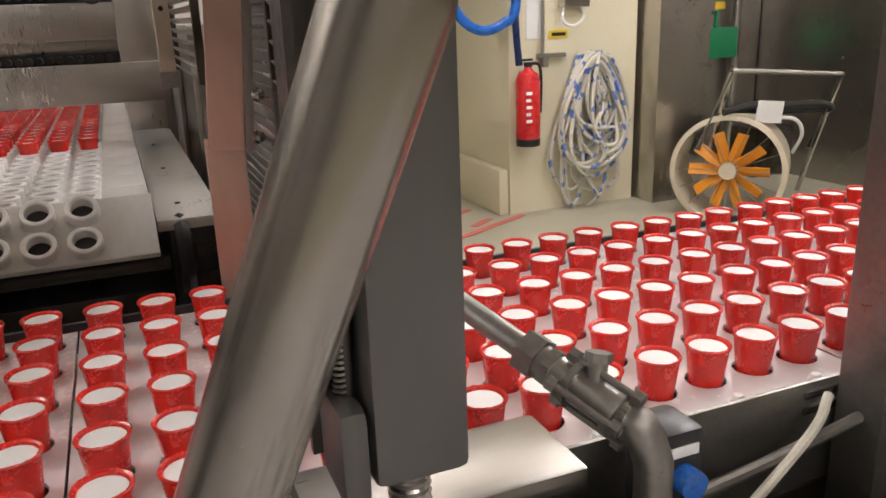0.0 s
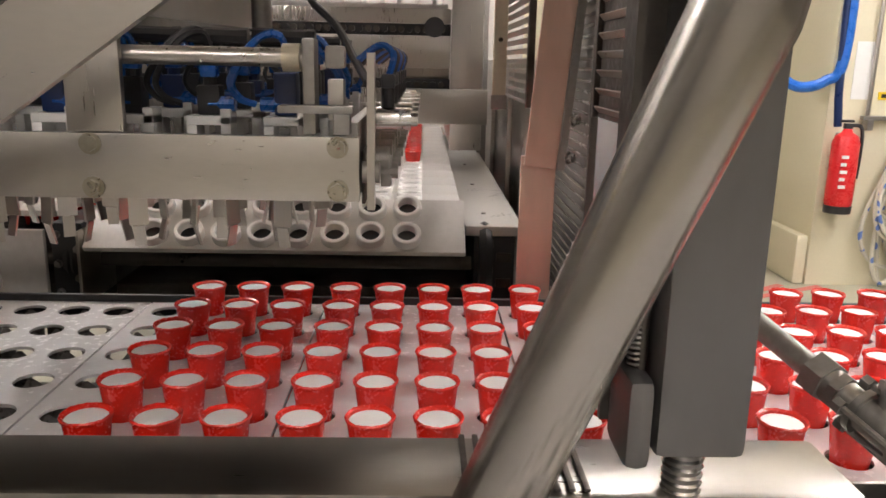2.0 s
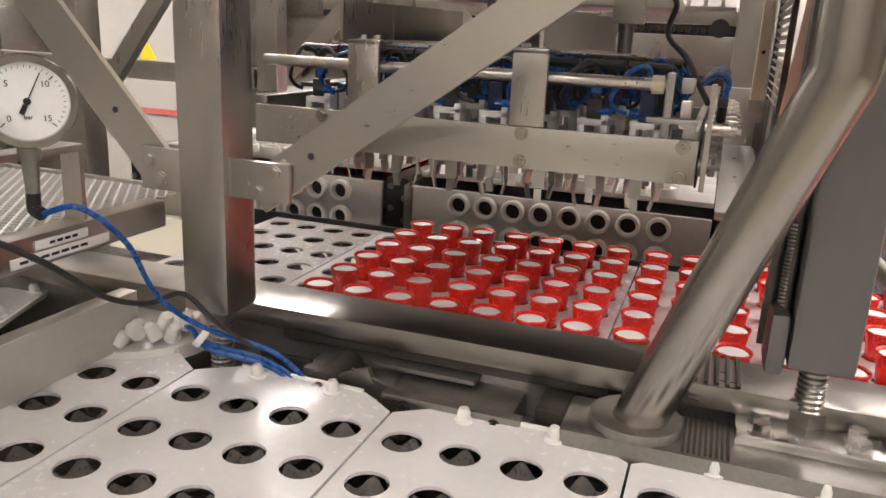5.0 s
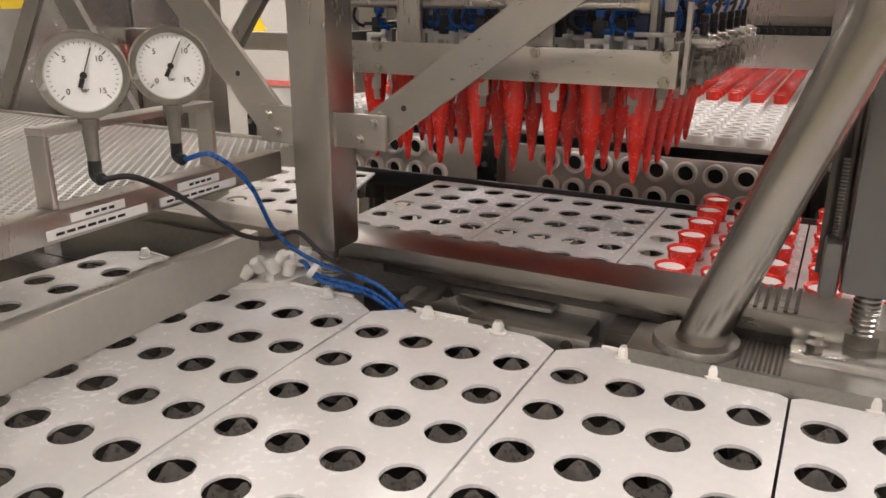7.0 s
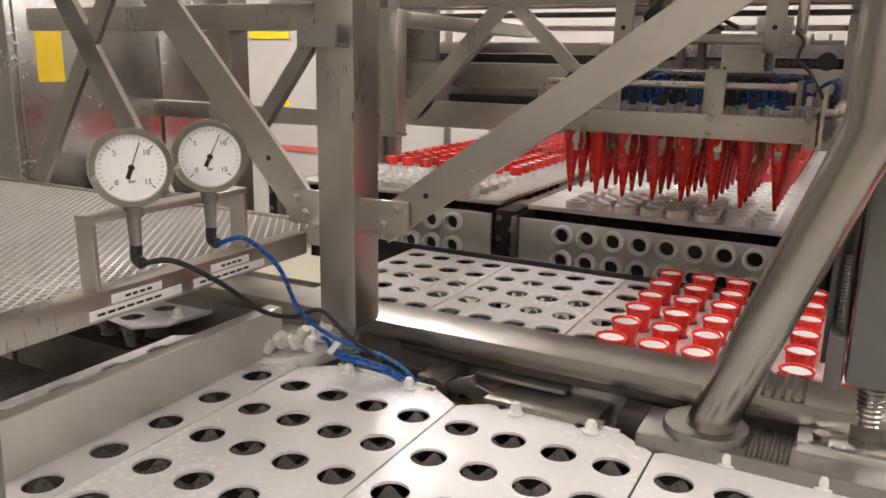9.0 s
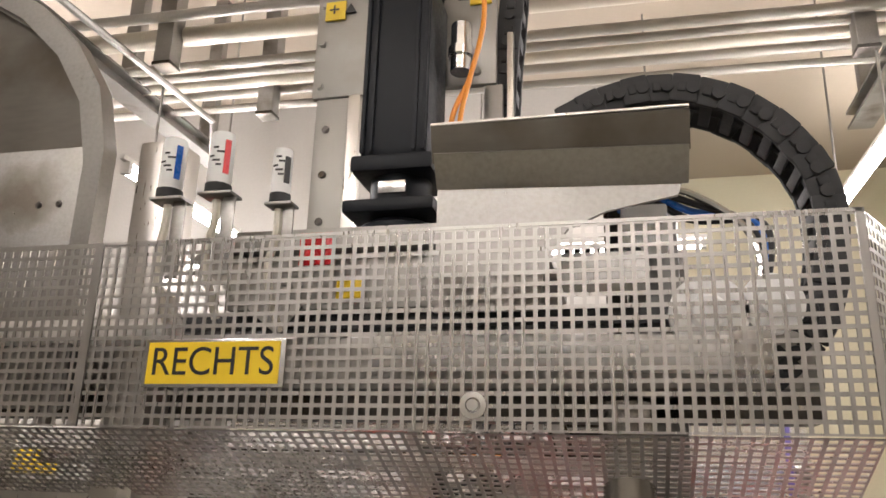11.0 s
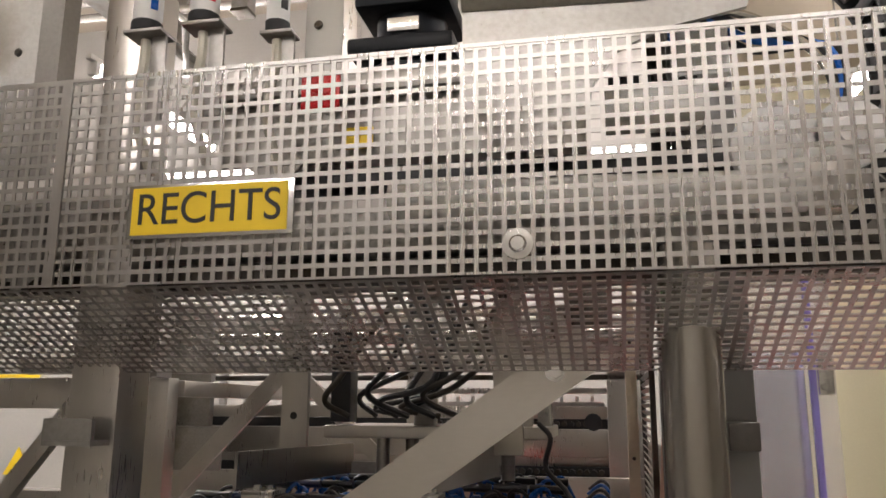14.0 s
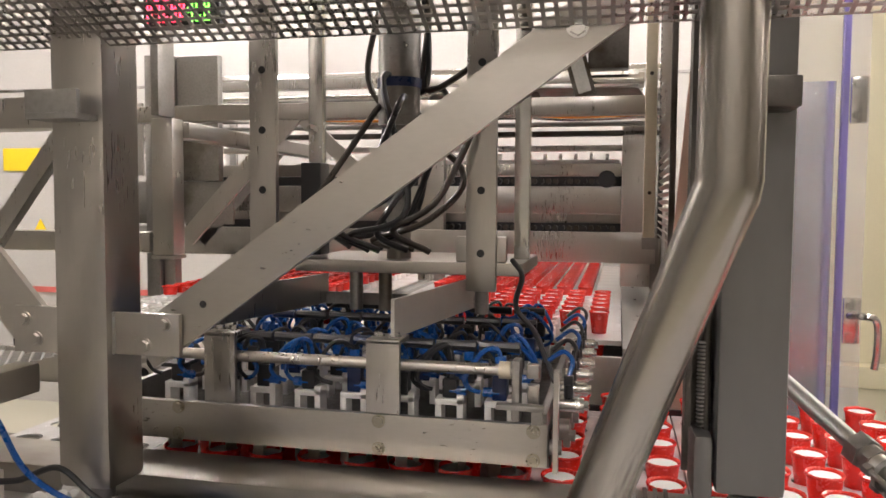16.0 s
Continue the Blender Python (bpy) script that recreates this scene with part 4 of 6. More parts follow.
e0 = b + ax * 0.088
part("elbow", sweep(B(), curve([e0, e0 + ax * 0.008, (0.833, -0.013, 0.990), (0.843, -0.015, 0.966), (0.846, -0.015, 0.93), (0.846, -0.015, 0.70)], 6), 0.0145, 16), STEEL_DULL, pv)
part("clamp_ring", cyl(B(), b + ax * 0.0885, b + ax * 0.0955, 0.0165, seg=18), STEEL_BRIGHT, pv)
part("hex_collar", cyl(B(), b + ax * 0.020, b + ax * 0.0285, 0.0165, seg=6), STEEL_DULL, pv)
part("valve_stem", cyl(cyl(B(), b + ax * 0.064, b + ax * 0.064 + Vector((0.006, 0.004, 0.026)), 0.008, seg=12), b + ax * 0.064 + Vector((0.006, 0.004, 0.026)), b + ax * 0.064 + Vector((0.0075, 0.005, 0.033)), 0.0105, seg=6), STEEL_DULL, pv)
jb = thing("junction_box", "dark junction box with a round blue button", "junction box")
part("body", box(B(), (0.866, 0.003, 0.80), (0.910, 0.05, 0.964), 0.008), BLACK, jb)
part("button", cyl(B(), (0.889, -0.012, 0.924), (0.889, 0.003, 0.924), 0.012, seg=18), BLUE, jb, "round blue push button")
part("label", box(B(), (0.876, 0.0015, 0.943), (0.902, 0.0028, 0.952)), PAPER, jb)
rp = thing("steel_rope", "twisted steel rope along the machine side", "rope", "ropes")
part("strand", sweep(B(), curve([(0.93, 0.05, 0.86), (1.05, 0.05, 0.875), (1.25, 0.06, 0.90)], 8), 0.006, 8), STEEL_DULL, rp)
rp = thing("cream_cable", "thin cream cable hanging beside the machine", "cable", "ropes")
part("strand", sweep(B(), curve([(0.91, 0.02, 0.80), (0.98, 0.03, 0.84), (1.08, 0.05, 0.89), (1.12, 0.07, 0.91)], 8), 0.005, 8), HOSE, rp)
pc = thing("steel_pillar", "brushed steel pillar at the machine's end", "pillar")
part("pillar", box(B(), (1.146, 0.03, 0.0), (1.296, 0.084, 2.6), 0.006), STEEL_DULL, pc)

# ---- gauges, platform, sheets at the left ----
gb = thing("platform_beam", "stainless channel beam carrying the gauge bracket", "beam")
part("channel", box(B(), (-0.115, -0.85, 1.062), (-0.085, -0.066, 1.096), 0.004), STEEL, gb)
for y0, y1 in ((-0.415, -0.315), (-0.265, -0.165)):
    part("label", box(B(), (-0.0848, y0, 1.080), (-0.0835, y1 - 0.03, 1.0895)), PAPER, gb, "white label with unreadable print")
    part("label", box(B(), (-0.0848, y0 - 0.03, 1.067), (-0.0835, y1, 1.0775)), PAPER, gb, "white label with unreadable print")
    for k in range(7):
        part("print_bar", box(B(), (-0.0834, y0 - 0.02 + k * 0.013, 1.0705), (-0.083, y0 - 0.010 + k * 0.013, 1.0735)), INK, gb)
    for k in range(4):
        part("print_bar", box(B(), (-0.0834, y0 + 0.018 + k * 0.010, 1.0832), (-0.083, y0 + 0.025 + k * 0.010, 1.0862)), INK, gb)
br = thing("gauge_bracket", "bent flat-steel bracket holding two gauges", "bracket")
part("top_bar", box(B(), (-0.115, -0.43, 1.171), (-0.085, -0.19, 1.179), 0.002), STEEL, br)
part("leg", box(B(), (-0.113, -0.43, 1.0965), (-0.087, -0.424, 1.171), 0.001), STEEL, br)
part("leg", box(B(), (-0.113, -0.196, 1.0965), (-0.087, -0.19, 1.171), 0.001), STEEL, br)


def gauge(at, needle):
    g = thing("pressure_gauge", "round steel pressure gauge with a white dial and black needle", "gauge", "pressure gauges", Matrix.Translation(at) @ Matrix.Scale(0.865, 4))
    turn = pose(0, 0, 0, 90, 0, 49)
    part("case", lathe(B(), [(0, -0.026), (0.044, -0.026), (0.047, -0.02), (0.047, 0.0), (0.0505, 0.002), (0.0515, 0.008), (0.0495, 0.012), (0.0425, 0.012), (0.0415, 0.007)], 40, turn), STEEL_BRIGHT, g)
    part("dial", lathe(B(), [(0, 0.0068), (0.0417, 0.0068)], 40, turn), PAPER, g)
    bm = B()
    for k in range(31):
        a = radians(225 - 270 * k / 30)
        r0 = 0.0325 if k % 10 == 0 else 0.0355
        bar(bm, (r0 * math.cos(a), r0 * math.sin(a), 0.0074), (0.0385 * math.cos(a), 0.0385 * math.sin(a), 0.0074), 0.0012 if k % 10 == 0 else 0.0006, 0.0004, (0, 0, 1))
    bmesh.ops.transform(bm, matrix=turn, verts=bm.verts)
    part("scale_marks", bm, INK, g)
    for k, txt in ((0, "0"), (10, "5"), (20, "10"), (30, "15")):
        a = radians(225 - 270 * k / 30)
        text_mesh("numeral", txt, 0.0095, INK, g, turn @ pose(0.0262 * math.cos(a), 0.0262 * math.sin(a), 0.0075))
    text_mesh("unit", "bar", 0.007, INK, g, turn @ pose(0, -0.017, 0.0075))
    bm = B()
    a = radians(225 - 270 * needle / 15)
    bar(bm, (-0.010 * math.cos(a), -0.010 * math.sin(a), 0.009), (0.034 * math.cos(a), 0.034 * math.sin(a), 0.009), 0.0013, 0.0006, (0, 0, 1))
    bar(bm, (-0.015 * math.cos(a), -0.015 * math.sin(a), 0.009), (-0.004 * math.cos(a), -0.004 * math.sin(a), 0.009), 0.0055, 0.0006, (0, 0, 1))
    cyl(bm, (0, 0, 0.0075), (0, 0, 0.0105), 0.004)
    bmesh.ops.transform(bm, matrix=turn, verts=bm.verts)
    part("needle", bm, INK, g)
    bm = cyl(B(), (-0.01, 0.006, -0.048), (-0.01, 0.006, -0.066), 0.0125)
    cyl(bm, (-0.01, 0.006, -0.066), (-0.01, 0.006, -0.105), 0.0095, 0.0075)
    part("stem", bm, STEEL_DULL, g)
    part("elbow_fitting", sweep(B(), curve([(-0.01, 0.006, -0.104), (-0.009, 0.005, -0.122), (0.004, 0.002, -0.126)], 4), 0.008, 10), BLACK, g)
    return g


gauge((-0.078, -0.380, 1.228), 8.6), gauge((-0.073, -0.268, 1.229), 8.9)
hs = thing("air_hose", "black air hose from a gauge", "hose", "air hoses")
part("hose", sweep(B(), curve([(-0.075, -0.378, 1.119), (-0.06, -0.345, 1.116), (-0.055, -0.28, 1.075), (-0.062, -0.20, 1.015), (-0.065, -0.13, 0.985), (-0.05, -0.085, 0.985), (-0.01, -0.08, 0.955), (0.03, -0.06, 0.92)], 8), 0.0034, 8), RUBBER, hs)
for k in range(3):
    d = 0.007 * k
    hs = thing("air_hose", "blue air hose running under the rail", "hose", "air hoses")
    pts = [(-0.070, -0.266, 1.120), (-0.052, -0.235, 1.122), (-0.042, -0.185, 1.075), (-0.05, -0.13, 0.995), (-0.02, -0.085, 0.945), (0.05, -0.05, 0.915 - d), (0.10, -0.05, 0.885 - d), (0.13, -0.06, 0.86)]
    if k:
        pts = [(-0.06, -0.07, 0.935), (-0.04, -0.085, 0.94), (-0.02, -0.08, 0.93 - d), (0.05, -0.056, 0.91 - d), (0.10, -0.05, 0.88 - d), (0.13, -0.06, 0.85)]
    part("hose", sweep(B(), curve(pts, 8), 0.0032, 8), BLUE_AIR, hs)
    if k == 1:
        part("cable_tie", cyl(B(), (-0.03, -0.085, 0.935), (-0.024, -0.082, 0.93), 0.014), PAPER, hs)

sh = thing("deflector_sheet", "long light grey steel deflector sheet above the carrier plates", "sheet")
part("sheet", box(B(), (-0.154, -0.72, 0.893), (-0.150, -0.052, 0.964), 0.001), SHEET, sh)
part("flange", box(B(), (-0.175, -0.72, 0.960), (-0.154, -0.052, 0.964), 0.001), STEEL, sh)

pf = thing("mesh_platform", "expanded-metal walkway platform beside the gauges", "platform")
bm = B()
cw, ch, zz = 0.015, 0.020, 1.087
for j in range(88):
    for i in range(62):
        cx, cy = -0.13 - cw * (i + (0.5 if j % 2 else 0)), 0.02 - ch / 2 * j * 2 * 0.5
        out = [(cx - cw / 2, cy), (cx, cy - ch / 2), (cx + cw / 2, cy), (cx, cy + ch / 2)]
        vo = [bm.verts.new((x, y, zz)) for x, y in out]
        vi = [bm.verts.new((cx + (x - cx) * 0.74, cy + (y - cy) * 0.72, zz + 0.0008)) for x, y in out]
        vl = [bm.verts.new((v.co.x, v.co.y, zz - 0.0008)) for v in vi]
        for k in range(4):
            n = (k + 1) % 4
            bm.faces.new((vo[k], vo[n], vi[n], vi[k]))
            bm.faces.new((vi[k], vi[n], vl[n], vl[k]))
part("expanded_mesh", bm, MESH_AND_SHEEN, pf, smooth=False)
part("edge_angle", box(B(), (-1.06, 0.02, 1.05), (-0.118, 0.03, 1.092), 0.002), STEEL, pf)
part("edge_angle", box(B(), (-1.06, -0.86, 1.05), (-1.05, 0.02, 1.092), 0.002), STEEL, pf)
for px in (-1.05, -0.90):
    part("support_leg", box(B(), (px, 0.032, 0.0), (px + 0.05, 0.08, 1.05), 0.004), STEEL_DULL, pf)
np_ = thing("leaning_post", "dull round steel post leaning beside the platform", "post")
part("tube", cyl(B(), (-0.002, -0.62, 1.106), (-0.024, -0.62, 0.757), 0.017), STEEL_DULL, np_)
bs = thing("safety_sign", "blue and white sign on a post", "sign")
part("panel", box(B(), (-0.052, -0.622, 1.107), (0.017, -0.618, 1.217), 0.001), BLUE, bs)
part("panel", box(B(), (-0.052, -0.6235, 1.107), (0.017, -0.6222, 1.135)), PAPER, bs, "white lower field")

# ---- frames behind the gripper ----
def frame_thing(label, parts_, mat=STEEL, group="back frames"):
    t = thing("support_gantry", label, "gantry", group)
    for n, lo, hi in parts_:
        part(n, box(B(), lo, hi, 0.004), mat, t)
    return t


fr = frame_thing("welded stainless frame across the ring conveyors", [
    ("beam", (-1.25, 1.90, 1.241), (0.549, 1.95, 1.335)), ("post", (0.5495, 1.86, 1.0), (0.645, 1.90, 1.66)),
    ("post", (-0.152, 1.86, 1.0), (-0.058, 1.899, 1.6)), ("post", (-1.21, 1.86, 1.0), (-1.115, 1.899, 1.6)),
    ("beam", (-1.25, 1.91, 1.371), (0.549, 1.95, 1.414)), ("beam", (-1.3, 1.905, 1.457), (0.549, 1.95, 1.476))])
for n, lo, hi, mat in (("low_beam", (-1.25, 1.835, 1.079), (0.66, 1.8585, 1.182), STEEL), ("recess_panel", (-1.2, 1.97, 1.202), (0.549, 1.98, 1.2405), STEEL),
                       ("dark_bar", (-1.3, 1.86, 1.503), (0.7, 1.90, 1.521), STEEL_DARK), ("dark_bar", (-1.3, 1.80, 1.532), (0.7, 1.84, 1.545), STEEL_DULL),
                       ("dark_bar", (-1.3, 1.72, 1.553), (0.7, 1.78, 1.575), STEEL_DARK), ("cable_channel", (-1.3, 1.60, 1.545), (0.7, 1.64, 1.552), STEEL_DULL),
                       ("side_wall", (0.552, 1.901, 1.0), (0.642, 3.2, 1.66), STEEL), ("top_beam", (-1.3, 2.1, 1.72), (0.7, 2.14, 1.76), STEEL),
                       ("drive_block", (0.455, 1.30, 1.632), (0.56, 1.36, 1.80), STEEL_DARK)):
    part(n, box(B(), lo, hi, 0.003), mat, fr)
part("diagonal", bar(B(), (-0.99, 1.84, 1.13), (-0.64, 1.84, 1.50), 0.055, 0.01), STEEL_DULL, fr)
part("cross_plate", bar(B(), (0.10, 1.50, 1.600), (0.60, 1.40, 1.575), 0.16, 0.004, (0, 0.12, 1)), STEEL_DULL, fr)
part("cross_plate", bar(B(), (0.02, 1.30, 1.560), (0.58, 1.66, 1.610), 0.10, 0.004, (0, 0.2, 1)), STEEL_DARK, fr)
part("clamp_arm", bar(B(), (0.418, 1.285, 1.675), (0.452, 1.285, 1.556), 0.055, 0.03), STEEL_DARK, fr)
part("clamp_face", bar(B(), (0.421, 1.268, 1.665), (0.450, 1.268, 1.566), 0.034, 0.003), STEEL_DULL, fr)
part("slide_rod", cyl(cyl(B(), (0.46, 1.33, 1.603), (0.59, 1.33, 1.603), 0.016), (0.585, 1.33, 1.603), (0.60, 1.33, 1.603), 0.022), STEEL_BRIGHT, fr)
for k, (y, z, mat) in enumerate(((1.66, 1.555, ORANGE_CABLE), (1.68, 1.548, STEEL_BRIGHT), (1.70, 1.551, RUBBER))):
    part("loose_cable", sweep(B(), curve([(-0.6, y, z), (-0.2, y, z - 0.012), (0.15, y, z + 0.004), (0.40, y, z - 0.010), (0.70, y, z)], 6), 0.005, 6), mat, fr)
for z, n in ((1.353, 26), (1.192, 26)):
    rc = thing("roller_chain", "dark drive chain with black rollers between the frame beams", "chain", "roller chains")
    part("bar", box(B(), (-1.10, 1.925, z - 0.017), (0.549, 1.935, z + 0.017), 0.001), BLACK, rc)
    for k in range(n):
        part("roller", cyl(B(), (-0.09 + k * 0.0245, 1.90, z), (-0.09 + k * 0.0245, 1.9248, z), 0.0095, seg=10), STEEL_DARK if k % 3 else BLACK, rc)
part("end_sprocket", cyl(B(), (0.50, 1.895, 1.36), (0.50, 1.899, 1.36), 0.03, seg=14), BLACK, rc)
cm = thing("white_comb", "white plastic comb rail above the conveyor", "comb rail", "comb rails")
part("rail", box(B(), (-0.10, 1.93, 1.4145), (0.54, 1.945, 1.428), 0.001), RING_WHITE, cm)
for k in range(12):
    part("tooth", box(B(), (-0.09 + k * 0.053, 1.928, 1.4285), (-0.078 + k * 0.053, 1.945, 1.448)), RING_WHITE, cm)
cm = thing("white_comb", "white toothed comb behind the cones", "comb rail", "comb rails")
part("rail", box(B(), (-0.12, 3.22, 0.985), (0.62, 3.24, 1.06), 0.002), RING_WHITE, cm)
part("leg", box(B(), (-0.12, 3.225, 0.0), (-0.08, 3.235, 0.985)), STEEL_DULL, cm)
part("leg", box(B(), (0.58, 3.225, 0.0), (0.62, 3.235, 0.985)), STEEL_DULL, cm)
for k in range(16):
    part("tooth", box(B(), (-0.115 + k * 0.046, 3.22, 1.0605), (-0.09 + k * 0.046, 3.24, 1.09)), RING_WHITE, cm)
ro = thing("roller_tube", "polished horizontal roller tubes of the carriage", "roller", "rollers above")
part("tube", cyl(B(), (-1.2, 2.2, 1.77), (0.7, 2.2, 1.77), 0.028), STEEL_BRIGHT, ro)
ro = thing("roller_tube", "polished horizontal roller tubes of the carriage", "roller", "rollers above")
part("tube", cyl(B(), (-1.1, 2.25, 1.69), (0.7, 2.25, 1.69), 0.028), STEEL_BRIGHT, ro)
for ex_ in (-1.08, 0.66):
    part("leg", box(B(), (ex_, 2.24, 0.0), (ex_ + 0.03, 2.26, 1.665), 0.002), STEEL_DULL, ro)
ro = thing("roller_tube", "polished horizontal roller tubes of the carriage", "roller", "rollers above")
part("tube", cyl(B(), (-0.1, 1.70, 1.59), (0.56, 1.70, 1.59), 0.014), STEEL_BRIGHT, ro)
vf = thing("v_brace", "flat steel braces joined in a V below the frame", "brace", "braces")
part("bar", bar(B(), (-0.326, 1.2, 1.52), (-0.66, 1.2, 1.17), 0.05, 0.01), STEEL, vf)
part("bar", bar(B(), (-0.326, 1.215, 1.52), (-0.06, 1.215, 1.27), 0.04, 0.01), STEEL, vf)
part("beam", box(B(), (-1.2, 1.19, 1.50), (0.62, 1.24, 1.545), 0.004), STEEL, vf)
frame_thing("square stainless posts of the middle frame", [
    ("post", (-0.563, 0.88, 1.145), (-0.505, 0.93, 1.475)), ("foot", (-0.566, 0.877, 1.135), (-0.502, 0.933, 1.144)),
    ("post", (-0.705, 0.38, 0.9), (-0.635, 0.44, 1.9)), ("beam", (-1.3, 0.36, 1.40), (-0.33, 0.42, 1.455)),
    ("beam", (-0.55, 0.93, 1.43), (-0.49, 1.9, 1.47)), ("beam", (-1.5, 0.88, 1.15), (-0.57, 0.93, 1.20))], STEEL)
cbx = frame_thing("grey steel housing with posts behind the platform", [
    ("post", (-0.978, 1.48, 0.0), (-0.930, 1.53, 1.75)), ("post", (-0.928, 1.50, 0.0), (-0.886, 1.54, 1.75)), ("panel", (-0.884, 1.52, 1.343), (-0.735, 1.55, 1.75)),
    ("low_panel", (-1.15, 1.545, 1.20), (-0.70, 1.56, 1.342))], STEEL_DULL)
part("inspection_cover", box(B(), (-1.10, 1.50, 1.36), (-1.0, 1.51, 1.60), 0.002), WALL_WHITE, cbx)
part("bolt", hexbolt(B(), (-0.905, 1.50, 1.36), (0, -1, 0), 0.008, 0.008), STEEL_BRIGHT, cbx)
part("bolt", hexbolt(B(), (-0.905, 1.50, 1.42), (0, -1, 0), 0.008, 0.008), STEEL_BRIGHT, cbx)
lb = thing("diagonal_brace", "flat stainless diagonal brace between frame posts", "brace", "braces")
part("bar", bar(B(), (-0.33, 0.34, 1.44), (-0.56, 0.34, 1.15), 0.03, 0.02), STEEL, lb)
lb = thing("diagonal_brace", "yellowish flat steel diagonal brace of the platform frame", "brace", "braces")
part("bar", bar(B(), (-0.80, 0.05, 1.55), (-0.50, 0.05, 1.085), 0.045, 0.012), STEEL_DULL, lb)
part("foot", box(B(), (-0.53, 0.031, 1.06), (-0.46, 0.06, 1.10), 0.002), STEEL_DULL, lb)
lb = thing("diagonal_brace", "flat stainless diagonal brace of the platform frame", "brace", "braces")
part("bar", bar(B(), (-0.58, 0.05, 1.50), (-0.86, 0.05, 1.09), 0.035, 0.01), STEEL, lb)
cab = thing("steel_cabinet", "tall stainless control cabinet behind the platform", "cabinet")
part("body", box(B(), (-2.1, 0.40, 0.0), (-1.45, 1.30, 2.1), 0.01), STEEL_BRIGHT, cab)
part("door", box(B(), (-1.449, 0.42, 0.05), (-1.44, 0.90, 2.05), 0.003), STEEL_BRIGHT, cab)
part("door", box(B(), (-1.449, 0.92, 0.05), (-1.44, 1.28, 2.05), 0.003), STEEL_BRIGHT, cab)
part("yellow_label", box(B(), (-1.4395, 0.475, 1.264), (-1.437, 0.557, 1.44)), YELLOW, cab)
structure("wall_partition", box(B(), (-4.5, 3.4, 0), (0.95, 3.46, 3.9)), WALL_WHITE, "white panel wall behind the conveyors")
part("seam", box(B(), (-4.5, 3.392, 1.95), (0.95, 3.3985, 1.965)), STEEL_DULL, bpy.data.objects["wall_partition"])
ys = thing("warning_label", "yellow warning label on the white panels", "label", "yellow labels")
part("panel", box(B(), (-3.25, 3.385, 1.46), (-2.90, 3.39, 1.60), 0.001), YELLOW, ys)
ys = thing("warning_label", "yellow triangular warning label on the white panels", "label", "yellow labels")
part("panel", cyl(B(), (-2.99, 3.39, 1.05), (-2.99, 3.385, 1.05), 0.11, seg=3), YELLOW, ys)
rd = thing("red_stripe", "thin red stripe along the white panels", "stripe")
part("tape", box(B(), (-4.4, 3.386, 0.70), (0.9, 3.39, 0.735)), PINK, rd)

# ---- right-hand guards behind the posts ----
ct = thing("conveyor_cover", "black chain box with a sheet-steel cover, coloured pale for its reflection", "cover")
part("box", box(B(), (0.574, 0.985, 0.60), (0.655, 2.9, 0.9445), 0.003), BLACK, ct)
# The pale colour of cover and lip stands in for a bright reflection.
part("cover", box(B(), (0.556, 0.975, 0.9450), (0.668, 2.9, 0.951), 0.001), MESH_AND_SHEEN, ct)
part("lip", box(B(), (0.556, 0.971, 0.932), (0.668, 0.9745, 0.951), 0.001), MESH_AND_SHEEN, ct)
for q in range(5):
    part("chain_link", box(B(), (0.582 + 0.036 * (q % 2), 0.976, 0.80 + q * 0.026), (0.612 + 0.036 * (q % 2), 0.9845, 0.818 + q * 0.026), 0.002), STEEL_DARK, ct)
for q in range(4):
    part("rivet", cyl(B(), (0.60, 1.1 + q * 0.4, 0.9512), (0.60, 1.1 + q * 0.4, 0.954), 0.005, seg=10), STEEL_DULL, ct)
cs = thing("copper_strip", "copper-coloured guard strip standing beside the conveyor", "guard strip", "guard strips")
part("strip", box(B(), (0.630, 0.75, 0.0), (0.687, 0.758, 1.115), 0.002), COPPER, cs)
part("upper_strip", bar(B(), (0.660, 0.744, 1.098), (0.712, 0.744, 1.76), 0.052, 0.008), COPPER, cs)
part("edge", bar(B(), (0.691, 0.740, 1.095), (0.744, 0.740, 1.76), 0.012, 0.024), STEEL_DULL, cs)
for hz in (1.115, 1.175, 1.5):
    part("bolt", hexbolt(B(), (0.702 + (hz - 1.1) * 0.080, 0.734, hz), (0.7, -0.7, 0), 0.008, 0.01), STEEL_BRIGHT, cs)
cs = thing("cream_strip", "cream plastic guide strip beside the conveyor", "guard strip", "guard strips")
part("strip", box(B(), (0.592, 0.9, 1.19), (0.616, 0.912, 1.785), 0.002), CREAM_METAL, cs)
part("clip", box(B(), (0.590, 0.896, 1.180), (0.618, 0.8995, 1.205), 0.001), STEEL_DULL, cs)
for hz in (1.30, 1.55):
    part("screw", cyl(B(), (0.604, 0.8965, hz), (0.604, 0.8998, hz), 0.004, seg=10), STEEL_DARK, cs)



def slatted(name, label, x, y0, y1, z0, z1, pitch, sheet, slat_mat, lean):
    """Horizontal slats along y between two stiles, open or on a sheet."""
    t = thing(name, label, "guard panel", "guard panels")
    if sheet:
        part("sheet", box(B(), (x + 0.004, y0, z0), (x + 0.007, y1, z1), 0.0005), sheet, t)
    for k in range(int((z1 - z0) / pitch)):
        z = z0 + (k + 0.5) * pitch
        part("slat", bar(B(), (x, y0 + 0.012, z), (x, y1 - 0.012, z), lean, 0.0025, (0.75, 0, 0.66)), slat_mat, t)
    for y in (y0, y1):
        part("stile", box(B(), (x - 0.004, y - 0.006, 0.0 if z0 < 0.8 else z0), (x + 0.008, y + 0.006, z1), 0.002), STEEL_DARK, t)
    return t


